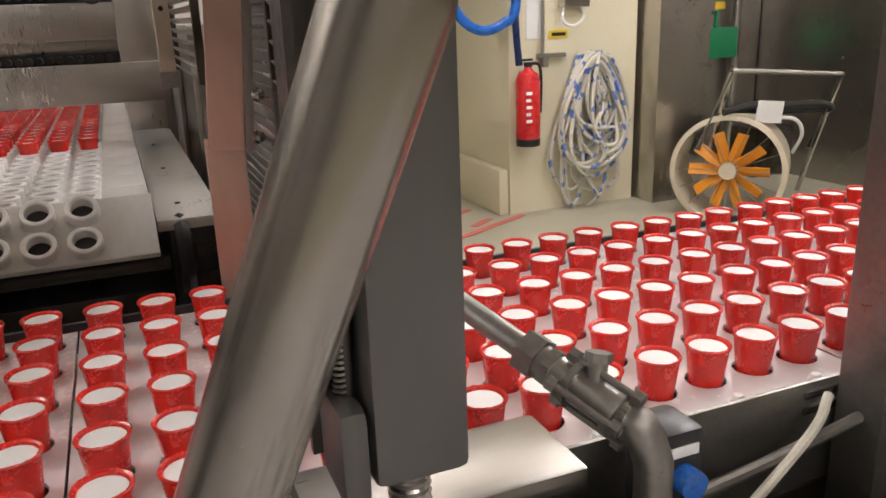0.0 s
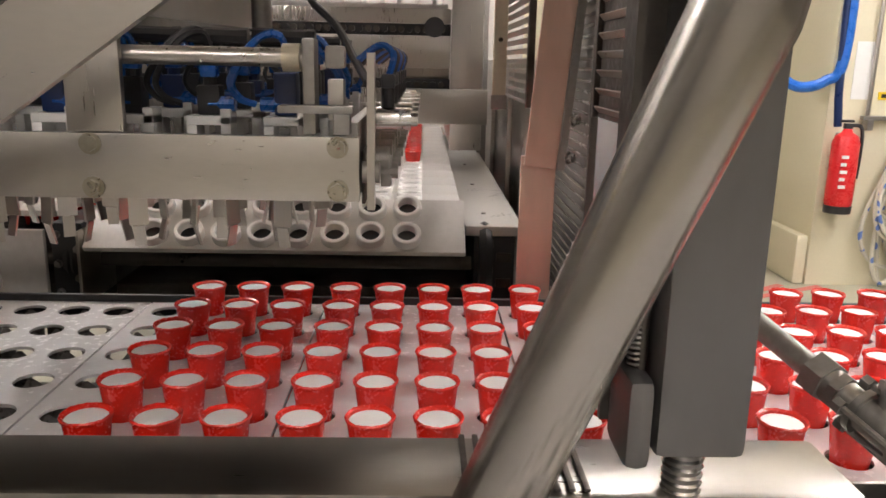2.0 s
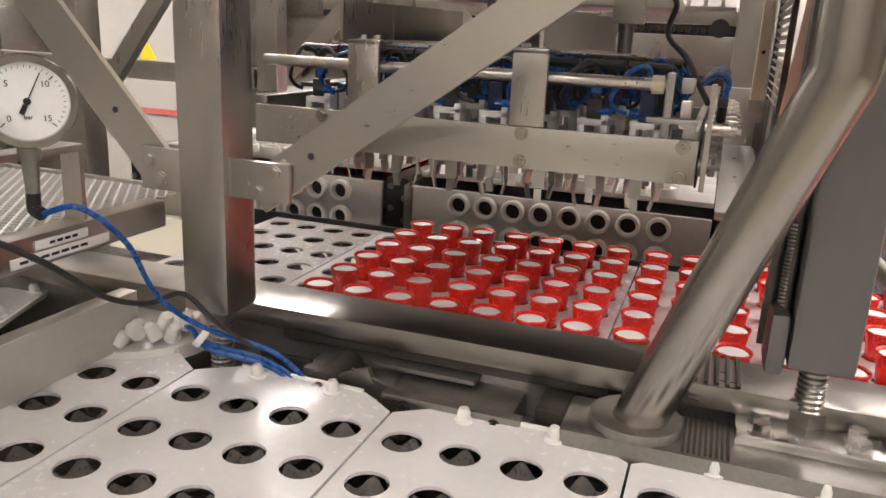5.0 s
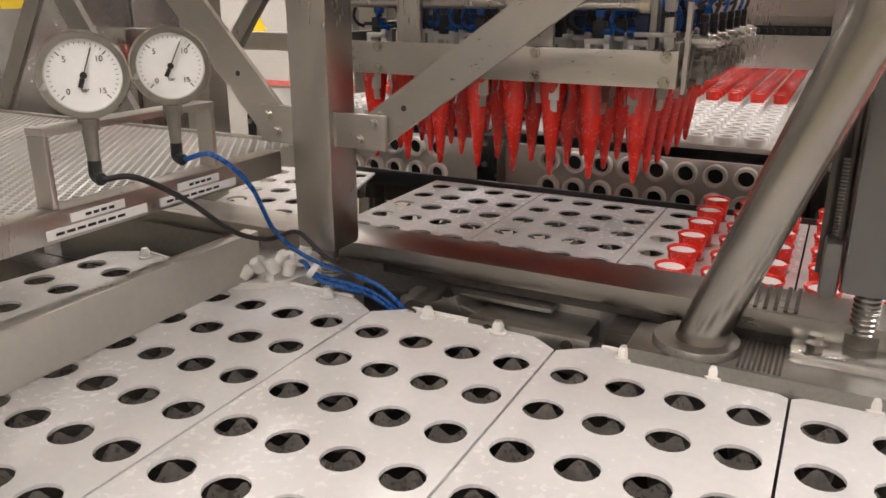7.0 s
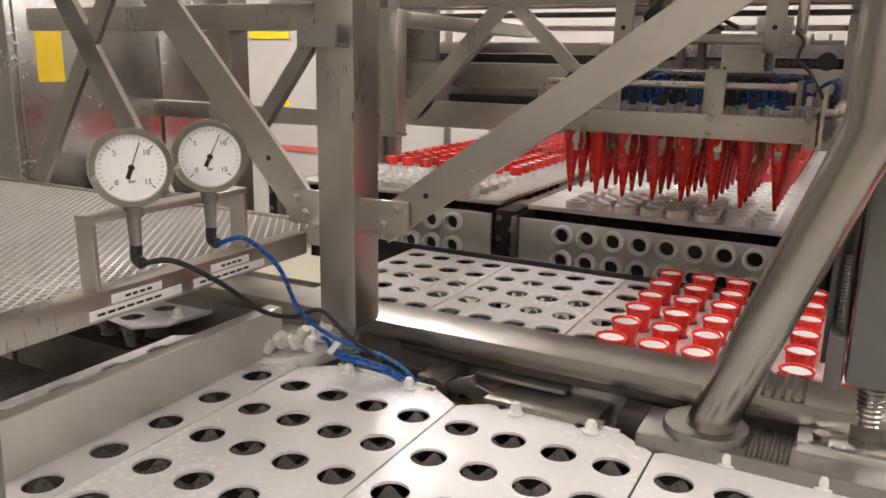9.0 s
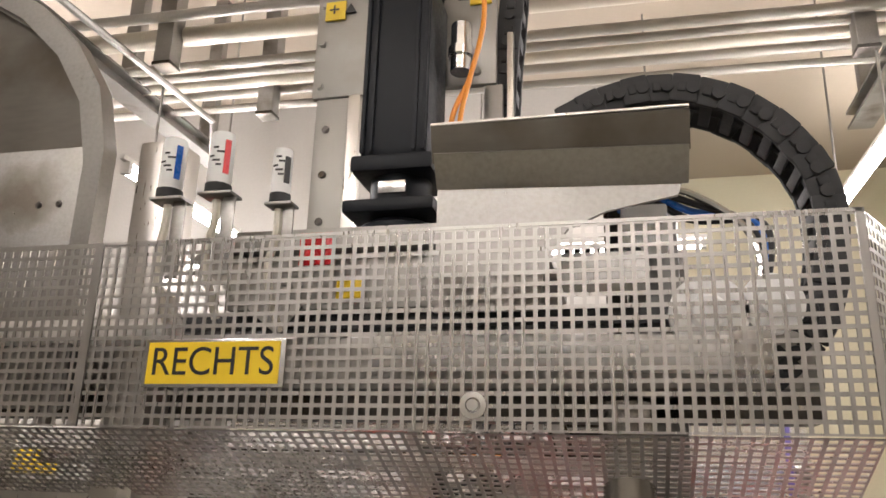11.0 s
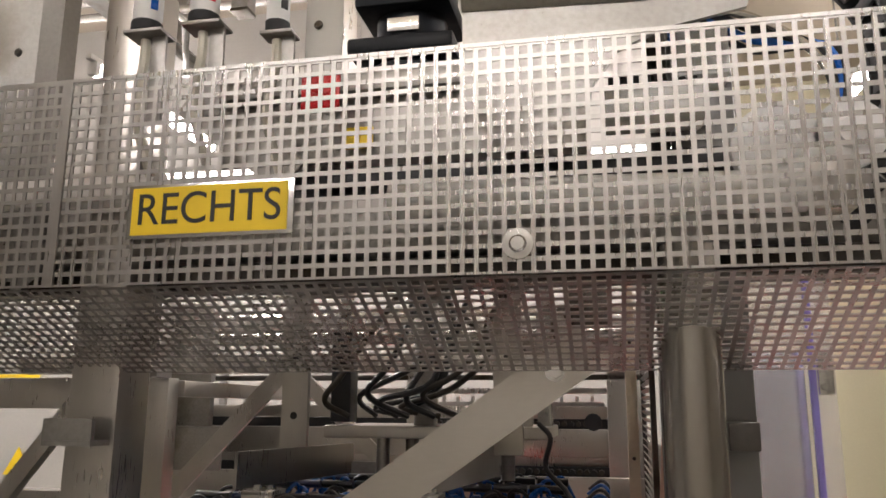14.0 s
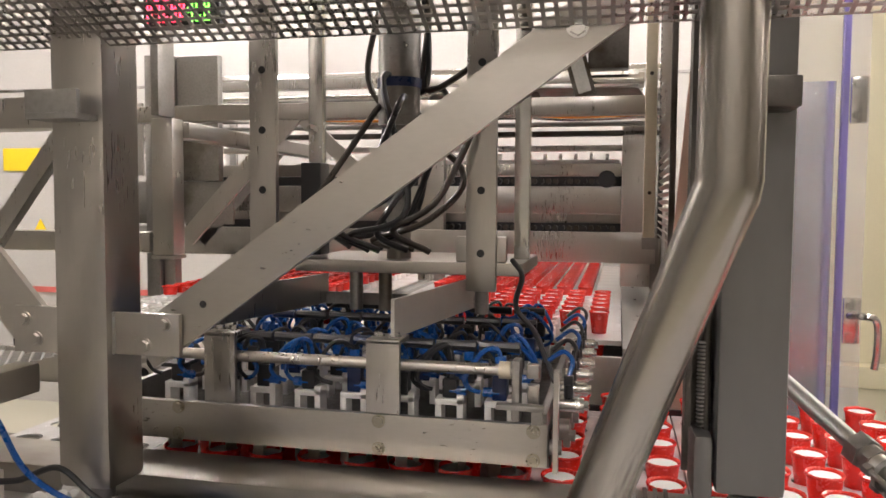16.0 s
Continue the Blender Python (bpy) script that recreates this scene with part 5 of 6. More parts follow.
slatted("louvre_panel", "grey louvre panel with thin bright steel slats", 0.722, 0.66, 1.04, 0.70, 1.76, 0.0165, STEEL_DULL, STEEL_BRIGHT, 0.0055)
pg = slatted("vented_guard", "dark slatted steel guard panel beside the bent tube", 0.708, 0.14, 0.585, 1.19, 1.76, 0.024, STEEL_DARK, STEEL, 0.010)
for k in range(22):
    for q in range(2):
        part("vent_slot", box(B(), (0.6985, 0.32 + q * 0.014, 1.22 + k * 0.024), (0.6995, 0.328 + q * 0.014, 1.236 + k * 0.024)), STEEL_BRIGHT, pg)
slatted("vented_guard", "narrow dark slatted guard behind the copper strip", 0.640, 0.78, 1.22, 1.19, 1.76, 0.0165, None, STEEL, 0.010)
sp_ = thing("side_cover", "dull steel side cover along the ring conveyor", "cover")
part("sheet", box(B(), (0.738, 1.26, 0.0), (0.743, 3.2, 1.27), 0.001), STEEL, sp_)
for k in range(4):
    part("rib", box(B(), (0.722, 1.30 + k * 0.55, 0.0), (0.7375, 1.335 + k * 0.55, 1.27), 0.002), STEEL, sp_)
gh = thing("guard_header", "grimy steel header beam holding the slatted guards", "beam")
part("beam", box(B(), (0.634, 0.78, 1.7605), (0.654, 1.24, 1.785), 0.002), STEEL_DULL, gh)
part("beam", box(B(), (0.702, 0.067, 1.7605), (0.722, 1.24, 1.785), 0.002), STEEL_DULL, gh)
part("tie", box(B(), (0.592, 0.898, 1.7855), (0.722, 0.914, 1.795), 0.002), STEEL_DULL, gh)
part("tie", box(B(), (0.634, 1.20, 1.7855), (0.78, 1.235, 1.795), 0.002), STEEL_DULL, gh)
part("back_post", box(B(), (0.745, 1.19, 0.0), (0.78, 1.235, 1.785), 0.003), STEEL_DULL, gh)
dr = thing("clear_door", "clear plastic machine door with a violet edge and steel handle", "door")
part("grey_panel", box(B(), (0.75, 0.90, 0.2), (0.962, 0.906, 1.525), 0.002), STEEL_BRIGHT, dr)
part("sheet", box(B(), (0.74, 0.862, 0.2), (0.972, 0.868, 1.95), 0.001), GLASS, dr)
part("edge", box(B(), (0.962, 0.855, 0.2), (0.974, 0.872, 1.95), 0.001), PURPLE, dr)
part("stile", box(B(), (0.976, 0.86, 0.2), (1.012, 0.90, 1.95), 0.003), GLASS, dr)
for hz in (1.48, 1.05):
    bm = box(B(), (0.975, 0.845, hz - 0.045), (1.005, 0.856, hz + 0.045), 0.003)
    for sz in (-0.03, 0.03):
        hexbolt(bm, (0.985, 0.845, hz + sz), (0, -1, 0), 0.006, 0.005)
    part("hinge", bm, STEEL_BRIGHT, dr)
part("handle", sweep(B(), curve([(0.985, 0.84, 1.06), (1.0, 0.80, 1.065), (1.022, 0.80, 1.055), (1.024, 0.80, 1.0), (1.02, 0.80, 0.965)], 5), 0.007, 8), STEEL_BRIGHT, dr)

# ---- upper drive: motor, plates, drag chains ----
mt = thing("servo_motor", "black finned servo motor standing on its gearbox", "motor", at=(0.325, 0.01, 0))
bm = box(B(), (-0.052, -0.052, 1.91), (0.052, 0.052, 2.20), 0.012)
part("body", bm, BLACK_PAINT, mt)
for sx in (-0.045, -0.032, 0.032, 0.045):
    part("fin", box(B(), (sx - 0.003, -0.0565, 1.915), (sx + 0.003, -0.0525, 2.195), 0.001), BLACK_PAINT, mt)
part("flange", box(B(), (-0.06, -0.06, 1.885), (0.06, 0.06, 1.91), 0.006), BLACK_PAINT, mt)
part("gearbox", lathe(B(), [(0, 1.785), (0.06, 1.785), (0.06, 1.81), (0.045, 1.82), (0.045, 1.885), (0, 1.885)], 28), BLACK_PAINT, mt)
part("gear_flange", box(B(), (-0.066, -0.066, 1.822), (0.066, 0.066, 1.842), 0.006), BLACK_PAINT, mt)
part("badge", box(B(), (-0.02, -0.0485, 1.855), (0.02, -0.0455, 1.873), 0.001), STEEL_BRIGHT, mt, "bright maker's plate")
part("dome", lathe(B(), [(0.055, 2.20), (0.052, 2.24), (0.045, 2.262), (0.035, 2.27), (0.036, 2.285), (0.034, 2.315), (0.026, 2.335), (0, 2.34)], 28), BLACK_PAINT, mt)
for k in range(14):
    a = 2 * math.pi * k / 14
    part("vent_rib", bar(B(), (0.037 * math.cos(a), 0.037 * math.sin(a), 2.285), (0.028 * math.cos(a), 0.028 * math.sin(a), 2.335), 0.004, 0.004, (math.cos(a), math.sin(a), 0.1)), BLACK_PAINT, mt)
part("connector", cyl(B(), (0.045, -0.03, 2.232), (0.092, -0.045, 2.245), 0.012), STEEL_DULL, mt)
part("connector", cyl(B(), (0.03, -0.02, 2.31), (0.075, -0.035, 2.32), 0.010), STEEL_DULL, mt)
part("connector", cyl(cyl(B(), (0.085, 0.0, 2.06), (0.085, 0.0, 2.14), 0.016), (0.085, 0, 2.085), (0.085, 0, 2.10), 0.02), STEEL_BRIGHT, mt)
for k, z0 in enumerate((2.245, 2.32)):
    part("cable", sweep(B(), curve([(0.09, -0.045, z0), (0.115, -0.05, z0 - 0.02), (0.128, -0.045, 2.13), (0.11, -0.045, 2.03), (0.085 + 0.012 * k, -0.05, 1.96), (0.078 + 0.014 * k, -0.05, 1.86)], 8), 0.004, 8), ORANGE_CABLE, mt, "orange motor cable")
dp = thing("drive_plate", "brushed steel mounting plate with bolts behind the motor", "plate")
bm = box(B(), (0.140, 0.08, 2.077), (0.452, 0.092, 2.274), 0.002)
for hx, hz in ((0.152, 2.255), (0.152, 2.18), (0.152, 2.10), (0.42, 2.10), (0.42, 2.25)):
    hexbolt(bm, (hx, 0.08, hz), (0, -1, 0), 0.006, 0.004)
part("plate", bm, PLATE_STEEL, dp)
bm = box(B(), (0.148, 0.083, 1.55), (0.205, 0.095, 2.076), 0.002)
part("rail", bm, PLATE_STEEL, dp)
for hz in (1.78, 1.86, 1.94, 2.02):
    part("bolt", hexbolt(B(), (0.168, 0.083, hz), (0, -1, 0), 0.005, 0.003), STEEL_DARK, dp)
part("guide", box(B(), (0.207, 0.075, 1.55), (0.228, 0.095, 2.076), 0.002), STEEL, dp)
part("rail", box(B(), (0.432, 0.083, 1.55), (0.462, 0.095, 2.076), 0.002), PLATE_STEEL, dp)
part("edge_rail", box(B(), (0.468, 0.085, 1.75), (0.478, 0.10, 2.17), 0.002), STEEL, dp)
part("base", box(B(), (0.10, -0.075, 1.765), (0.54, 0.30, 1.784), 0.003), PLATE_STEEL, dp)
for sx, tx in ((0.155, "+"), (0.408, "-")):
    part("label", box(B(), (sx, 0.0755, 2.222), (sx + 0.036, 0.0785, 2.258)), YELLOW, dp, "yellow label with a sign")
    text_mesh("sign", tx, 0.035, INK, dp, pose(sx + 0.016, 0.0745, 2.24, 90))
    part("arrow", cyl(B(), (sx + (0.045 if tx == "+" else -0.01), 0.0785, 2.24), (sx + (0.045 if tx == "+" else -0.01), 0.0755, 2.24), 0.012, seg=3), INK, dp)


def drag_chain(label, pts, width, n):
    t = thing("drag_chain", label, "cable chain", "drag chains")
    pts = curve(pts, 10)
    step = max(1, len(pts) // n)
    use = pts[::step]
    for k, (p, q) in enumerate(zip(use, use[1:])):
        d = (q - p).normalized()
        nrm = Vector((0, 1, 0)).cross(d).normalized()
        c, ln = (p + q) / 2, (q - p).length
        m = Matrix((( *(d.x, 0, nrm.x), c.x), (*(d.y, 1, nrm.y), c.y), (*(d.z, 0, nrm.z), c.z), (0, 0, 0, 1)))
        bm = B()
        for sy in (-1, 1):
            box(bm, (-ln * 0.56, sy * (width / 2 + 0.003 * (k % 2)) - 0.004, -0.021), (ln * 0.56, sy * (width / 2 + 0.003 * (k % 2)) + 0.004, 0.021), 0.004)
            cyl(bm, (ln * 0.3, sy * (width / 2 + 0.003), 0), (ln * 0.3, sy * (width / 2 + 0.010), 0), 0.009, seg=10)
            box(bm, (-ln * 0.3, sy * (width / 2 + 0.002), -0.007), (ln * 0.05, sy * (width / 2 + 0.009), 0.007), 0.002) if sy < 0 else None
        box(bm, (-ln * 0.22, -width / 2, 0.012), (ln * 0.22, width / 2, 0.018), 0.001)
        box(bm, (-ln * 0.22, -width / 2, -0.018), (ln * 0.22, width / 2, -0.012), 0.001)
        bmesh.ops.transform(bm, matrix=m, verts=bm.verts)
        part("link", bm, RUBBER, t)
    for k in range(3):
        part("cable", sweep(B(), [p + Vector((0, (k - 1) * width * 0.25, 0)) for p in pts], 0.006, 6), (ORANGE_CABLE, RUBBER, RUBBER)[k], t)


drag_chain("black plastic drag chain arching over the motor", [(0.170, 0.135, 2.22), (0.166, 0.135, 2.33), (0.195, 0.135, 2.43), (0.255, 0.135, 2.495), (0.325, 0.135, 2.512), (0.405, 0.135, 2.478), (0.46, 0.135, 2.39), (0.474, 0.135, 2.28), (0.462, 0.135, 2.12), (0.455, 0.135, 1.95), (0.455, 0.135, 1.80)], 0.05, 26)
drag_chain("black plastic drag chain bending down behind the guard", [(0.56, 0.02, 1.955), (0.63, 0.02, 1.985), (0.71, 0.02, 1.992), (0.79, 0.02, 1.965), (0.85, 0.02, 1.91), (0.885, 0.02, 1.84), (0.885, 0.02, 1.75), (0.86, 0.02, 1.66), (0.80, 0.02, 1.60)], 0.07, 18)
sf = thing("angle_shelf", "bent stainless shelf bracket beside the motor", "bracket")
# Lip coloured dark for the dim surroundings it faces.
part("lip", bar(B(), (0.414, -0.162, 1.864), (0.716, -0.162, 1.862), 0.046, 0.004, (0, 0.94, 0.34)), SHADED_STEEL, sf)
part("fold", bar(B(), (0.418, -0.155, 1.832), (0.713, -0.155, 1.822), 0.045, 0.004, (0, 0.80, 0.6)), STEEL_DULL, sf)
part("top", box(B(), (0.414, -0.172, 1.885), (0.716, -0.02, 1.889), 0.001), STEEL, sf)
bm = B()
out = [(0.418, 1.828), (0.71, 1.818), (0.70, 1.79), (0.62, 1.775), (0.575, 1.755), (0.55, 1.72), (0.54, 1.66), (0.418, 1.66)]
va = [bm.verts.new((x, -0.142, z)) for x, z in out]
vb = [bm.verts.new((x, -0.136, z)) for x, z in out]
bm.faces.new(va[::-1]), bm.faces.new(vb)
for k in range(len(out)):
    n = (k + 1) % len(out)
    bm.faces.new((va[k], va[n], vb[n], vb[k]))
part("web", bm, STEEL_DULL, sf)
for x, r, z0, z1, mk in ((0.060, 0.0160, 1.827, 1.898, BLUE), (0.130, 0.0160, 1.830, 1.901, RED), (0.218, 0.0125, 1.812, 1.872, INK)):
    lu = thing("grease_cartridge", "white lubricator cartridge on a steel bracket", "lubricator", "lubricators", (x, -0.16, 0))
    part("can", lathe(B(), [(0, z0), (r * 0.9, z0), (r, z0 + 0.006), (r, z1 - 0.006), (r * 0.92, z1), (0, z1)], 24), PAPER, lu)
    part("collar", cyl(B(), (0, 0, z0 - 0.012), (0, 0, z0 - 0.0005), r * 1.08), RUBBER, lu)
    bm = B()
    for k in range(5):
        a = radians(-70 - 18 * (k % 3))
        box(bm, (-0.004, -0.0006, z0 + 0.022 + k * 0.006), (0.003 + 0.003 * (k % 2), 0.0006, z0 + 0.0245 + k * 0.006), 0, pose(r * math.cos(a), r * math.sin(a), 0, 0, 0, math.degrees(a) + 90))
    part("print", bm, INK, lu)
    a = radians(-35)
    part("stripe", box(B(), (-0.004, -0.0006, z0 + 0.012), (0.004, 0.0006, z1 - 0.012), 0, pose(r * math.cos(a), r * math.sin(a), 0, 0, 0, math.degrees(a) + 90)), mk, lu)
    part("bracket", box(box(B(), (-r * 1.2, -r, z0 - 0.017), (r * 1.7, r, z0 - 0.013), 0.001), (r * 0.6, -0.003, z0 - 0.12), (r * 1.7, 0.001, z0 - 0.017), 0.001), STEEL_DULL, lu)
    part("feed_tube", sweep(B(), curve([(0, 0, z0 - 0.02), (0, 0, z0 - 0.05), (-0.012, 0.01, z0 - 0.10), (0.0, 0.03, z0 - 0.17)], 6), 0.0055, 8), HOSE, lu)
ho = thing("rounded_housing", "rounded stainless machine housing above the guard", "housing")
prof = [(-0.10, 1.55), (-0.10, 1.93), (-0.125, 2.03), (-0.18, 2.115), (-0.26, 2.19), (-0.36, 2.25), (-0.6, 2.31), (-1.1, 2.33)]
bm = B()
rows_ = [[bm.verts.new((x - 0.0, y, z)) for x, z in prof] for y in (-0.10, -0.07)]
inn = [[bm.verts.new((x - 0.032, y, z - 0.022)) for x, z in prof] for y in (-0.10, -0.07)]
for k in range(len(prof) - 1):
    bm.faces.new((rows_[0][k], rows_[0][k + 1], rows_[1][k + 1], rows_[1][k]))
    bm.faces.new((rows_[0][k], rows_[0][k + 1], inn[0][k + 1], inn[0][k]))
    bm.faces.new((inn[0][k], inn[0][k + 1], inn[1][k + 1], inn[1][k]))
part("band", bm, STEEL_DULL, ho)
part("front_plate", box(B(), (-1.1, -0.094, 1.55), (-0.134, -0.088, 1.935), 0.001), STEEL_DULL, ho)
# Inner face painted dark, as the shaded inside of the housing.
bm = B()
edge = [(x - 0.034, z - 0.024) for x, z in prof[1:]] + [(-1.1, 1.90)]
va, vb = [bm.verts.new((x, -0.068, z)) for x, z in edge], [bm.verts.new((x, -0.060, z)) for x, z in edge]
bm.faces.new(va), bm.faces.new(vb[::-1])
part("recess", bm, SHADED_STEEL, ho)
for k in range(2):
    part("bolt", hexbolt(B(), (-0.20 + 0.035 * k, -0.094, 1.845), (0, -1, 0), 0.004, 0.003), STEEL_DARK, ho)

# ---- machinery behind the guard ----
mp = thing("drive_housing", "stainless drive housing behind the perforated guard", "housing")
part("panel", box(B(), (0.10, -0.05, 1.688), (0.54, -0.042, 1.803), 0.002), PLATE_STEEL, mp)
part("gusset", bar(B(), (0.06, -0.06, 1.78), (0.20, -0.06, 1.67), 0.05, 0.004), PLATE_STEEL, mp)
part("rail", box(B(), (-0.7, -0.03, 1.665), (0.86, 0.03, 1.687), 0.003), BLACK, mp)
part("beam", box(B(), (-0.7, -0.02, 1.585), (0.86, 0.06, 1.655), 0.004), PLATE_STEEL, mp)
part("lower_rail", box(B(), (-0.7, 0.0, 1.548), (0.86, 0.06, 1.580), 0.003), STEEL_DARK, mp)
rs = thing("red_plate", "small red label plate behind the guard", "label")
part("panel", box(B(), (0.223, -0.10, 1.736), (0.269, -0.096, 1.780), 0.001), RED, rs)
rs = thing("yellow_plate", "small yellow warning plate behind the guard", "label")
part("panel", box(B(), (0.262, -0.06, 1.70), (0.297, -0.056, 1.726), 0.001), YELLOW, rs)
vb_ = thing("valve_terminal", "white valve terminal with fittings and tubes", "valve terminal")
part("body", box(B(), (0.56, -0.09, 1.705), (0.665, -0.03, 1.742), 0.004), RING_WHITE, vb_)
part("block", box(B(), (0.635, -0.09, 1.745), (0.690, -0.04, 1.80), 0.004), PAPER, vb_)
part("regulator", cyl(B(), (0.645, -0.065, 1.80), (0.645, -0.065, 1.835), 0.014), BLUE, vb_)
part("manometer", cyl(B(), (0.66, -0.085, 1.825), (0.70, -0.085, 1.825), 0.008), STEEL_BRIGHT, vb_)
for k in range(8):
    part("port", cyl(B(), (0.57 + k * 0.012, -0.085, 1.742), (0.57 + k * 0.012, -0.085, 1.752), 0.004, seg=8), BLACK, vb_)
for k in range(4):
    part("tube", sweep(B(), curve([(0.66, -0.06, 1.835), (0.72, -0.05 + 0.01 * k, 1.825 - 0.008 * k), (0.78 + 0.008 * k, -0.05, 1.78), (0.795, -0.06, 1.72 - 0.01 * k), (0.77, -0.06, 1.66)], 8), 0.005, 8), (STEEL_BRIGHT, RUBBER, BLUE, RUBBER)[k], vb_)
for x, z, r in ((0.73, 1.665, 0.045), (0.80, 1.675, 0.035)):
    fl = thing("bearing_flange", "pale round bearing flange behind the guard", "flange", "flanges")
    part("disc", lathe(B(), [(0, 0.012), (r * 0.4, 0.012), (r * 0.5, 0.004), (r, 0.004), (r, -0.01), (0, -0.01)], 24, pose(x, -0.08, z, 90)), PAPER, fl)
wc = thing("air_cylinder", "long pale pneumatic cylinder behind the guard", "cylinder")
part("barrel", cyl(B(), (0.33, -0.09, 1.625), (0.78, -0.09, 1.615), 0.022), RING_WHITE, wc)
part("end_cap", box(B(), (0.75, -0.115, 1.59), (0.79, -0.065, 1.64), 0.003), STEEL, wc)
wc = thing("air_cylinder", "long pale pneumatic cylinder behind the guard", "cylinder")
part("barrel", cyl(B(), (-0.35, -0.09, 1.655), (0.05, -0.09, 1.655), 0.02), RING_WHITE, wc)
dd = thing("led_display", "small panel with red and green glowing digits", "display")
part("case", box(B(), (-0.526, 0.802, 1.668), (-0.335, 0.83, 1.745), 0.002), BLACK, dd)
part("stay", box(B(), (-0.53, 0.832, 1.476), (-0.51, 0.90, 1.75), 0.002), STEEL_DULL, dd)
for k in range(8):
    for z in (1.680, 1.709):
        bm = B()
        x = -0.516 + k * 0.0205
        for q, (dx, dz, w, h) in enumerate(((0, 0, 0.012, 0.003), (0, 0.010, 0.012, 0.003), (0, 0.020, 0.012, 0.003), (0, 0, 0.003, 0.010), (0.010, 0, 0.003, 0.010), (0, 0.010, 0.003, 0.012), (0.010, 0.010, 0.003, 0.012))):
            if (k * 3 + q + int(z * 100)) % 4:
                box(bm, (x + dx, 0.799, z + dz), (x + dx + w, 0.8018, z + dz + h))
        part("digit", bm, LED_RED if k < 5 else LED_GREEN, dd)

# ---- under the ceiling ----
ctray = thing("cable_tray", "galvanised ladder cable tray below the ceiling", "cable tray")
for y in (0.84, 1.07):
    part("side_rail", box(B(), (-3.5, y, 3.18), (3.5, y + 0.012, 3.225), 0.002), PIPE_PAINT, ctray)
for k in range(28):
    part("rung", box(B(), (-3.4 + k * 0.25, 0.852, 3.185), (-3.37 + k * 0.25, 1.07, 3.20), 0.002), STEEL_DULL, ctray)
for y, z, r, mat in ((1.20, 3.1, 0.020, PIPE_PAINT), (1.34, 3.1, 0.038, PIPE_CREAM), (1.52, 3.08, 0.020, PIPE_PAINT), (1.60, 3.08, 0.018, PIPE_PAINT), (1.68, 3.08, 0.022, PIPE_CREAM), (1.77, 3.08, 0.020, PIPE_PAINT), (1.86, 3.06, 0.018, PIPE_PAINT)):
    pp = thing("ceiling_pipe", "long straight pipe below the ceiling", "pipe", "ceiling pipes")
    part("pipe", cyl(B(), (-4, y - 0.06, z), (4, y + 0.10, z), r, seg=12), mat, pp)
for x in (-1.39, 1.66):
    bb = thing("ceiling_beam", "grey steel beam carrying the pipes", "beam", "ceiling beams")
    bm = box(B(), (x - 0.05, 0.2, 2.99), (x + 0.05, 2.4, 3.0))
    box(bm, (x - 0.004, 0.2, 3.0), (x + 0.004, 2.4, 3.06))
    box(bm, (x - 0.05, 0.2, 3.06), (x + 0.05, 2.4, 3.07))
    part("profile", bm, STEEL_DULL, bb)
    for y in (0.75, 1.55, 2.2):
        part("hanger", box(B(), (x - 0.035, y, 3.07), (x + 0.035, y + 0.05, 3.9), 0.002), STEEL_DULL, bb)
for x, y in ((-1.05, 1.25), (1.45, 1.6), (-0.85, 1.7)):
    hp = thing("ceiling_hanger", "square steel hanger post under the ceiling", "hanger", "ceiling hangers")
    part("post", box(B(), (x, y, 2.95), (x + 0.07, y + 0.07, 3.89), 0.003), STEEL_DULL, hp)
    part("top_plate", box(B(), (x - 0.04, y - 0.04, 3.891), (x + 0.11, y + 0.11, 3.9), 0.002), STEEL_DULL, hp)
    part("end_cap", box(B(), (x - 0.003, y - 0.003, 2.935), (x + 0.073, y + 0.073, 2.949), 0.002), STEEL_DARK, hp)
cd = thing("conduit", "thin steel conduit running to a hanger", "conduit")
part("pipe", sweep(B(), [(-1.15, 0.2, 2.95), (-1.05, 1.7, 2.92), (-1.05, 1.75, 2.7)], 0.014, 8), STEEL_DULL, cd)

# ---- the corner with extinguisher, hose and fan ----
structure("wall_block", box(B(), (2.78, 3.95, 0), (3.72, 5.19, 3.9)), WALL, "cream wall projection carrying the hose")
structure("kerb", box(B(), (1.0, 5.05, 0), (2.60, 5.195, 0.16), 0.02), WALL, "cream kerb along the wall")
structure("kerb", box(B(), (2.705, 3.955, 0), (2.776, 5.195, 0.30), 0.02), WALL, "cream coved kerb along the wall projection")
structure("column", box(B(), (3.75, 3.75, 0), (4.15, 4.1, 3.9)), STEEL, "grey steel column beside the wall")
structure("wall_steel", box(B(), (4.15, 4.4, 0), (5.19, 4.5, 3.9)), STEEL, "stainless wall cladding behind the fan")
ex = thing("fire_extinguisher", "red fire extinguisher with black hose on the wall", "extinguisher", at=(2.865, 3.86, 0.46))
part("cylinder", lathe(B(), [(0, 0.045), (0.072, 0.045), (0.075, 0.06), (0.075, 0.40), (0.06, 0.44), (0.03, 0.46), (0.02, 0.48), (0, 0.48)], 24), RED, ex)
part("base", lathe(B(), [(0, 0), (0.074, 0), (0.076, 0.045), (0, 0.045)], 24), BLACK, ex)
part("valve", box(box(B(), (-0.02, -0.02, 0.48), (0.02, 0.02, 0.51), 0.004), (-0.05, -0.008, 0.515), (0.03, 0.008, 0.53), 0.003), BLACK, ex)
for k in range(5):
    part("print_bar", box(B(), (-0.05, -0.0765 + 0.001 * (k % 2), 0.15 + k * 0.042), (-0.012 - 0.008 * (k % 2), -0.068, 0.168 + k * 0.042)), PAPER, ex)
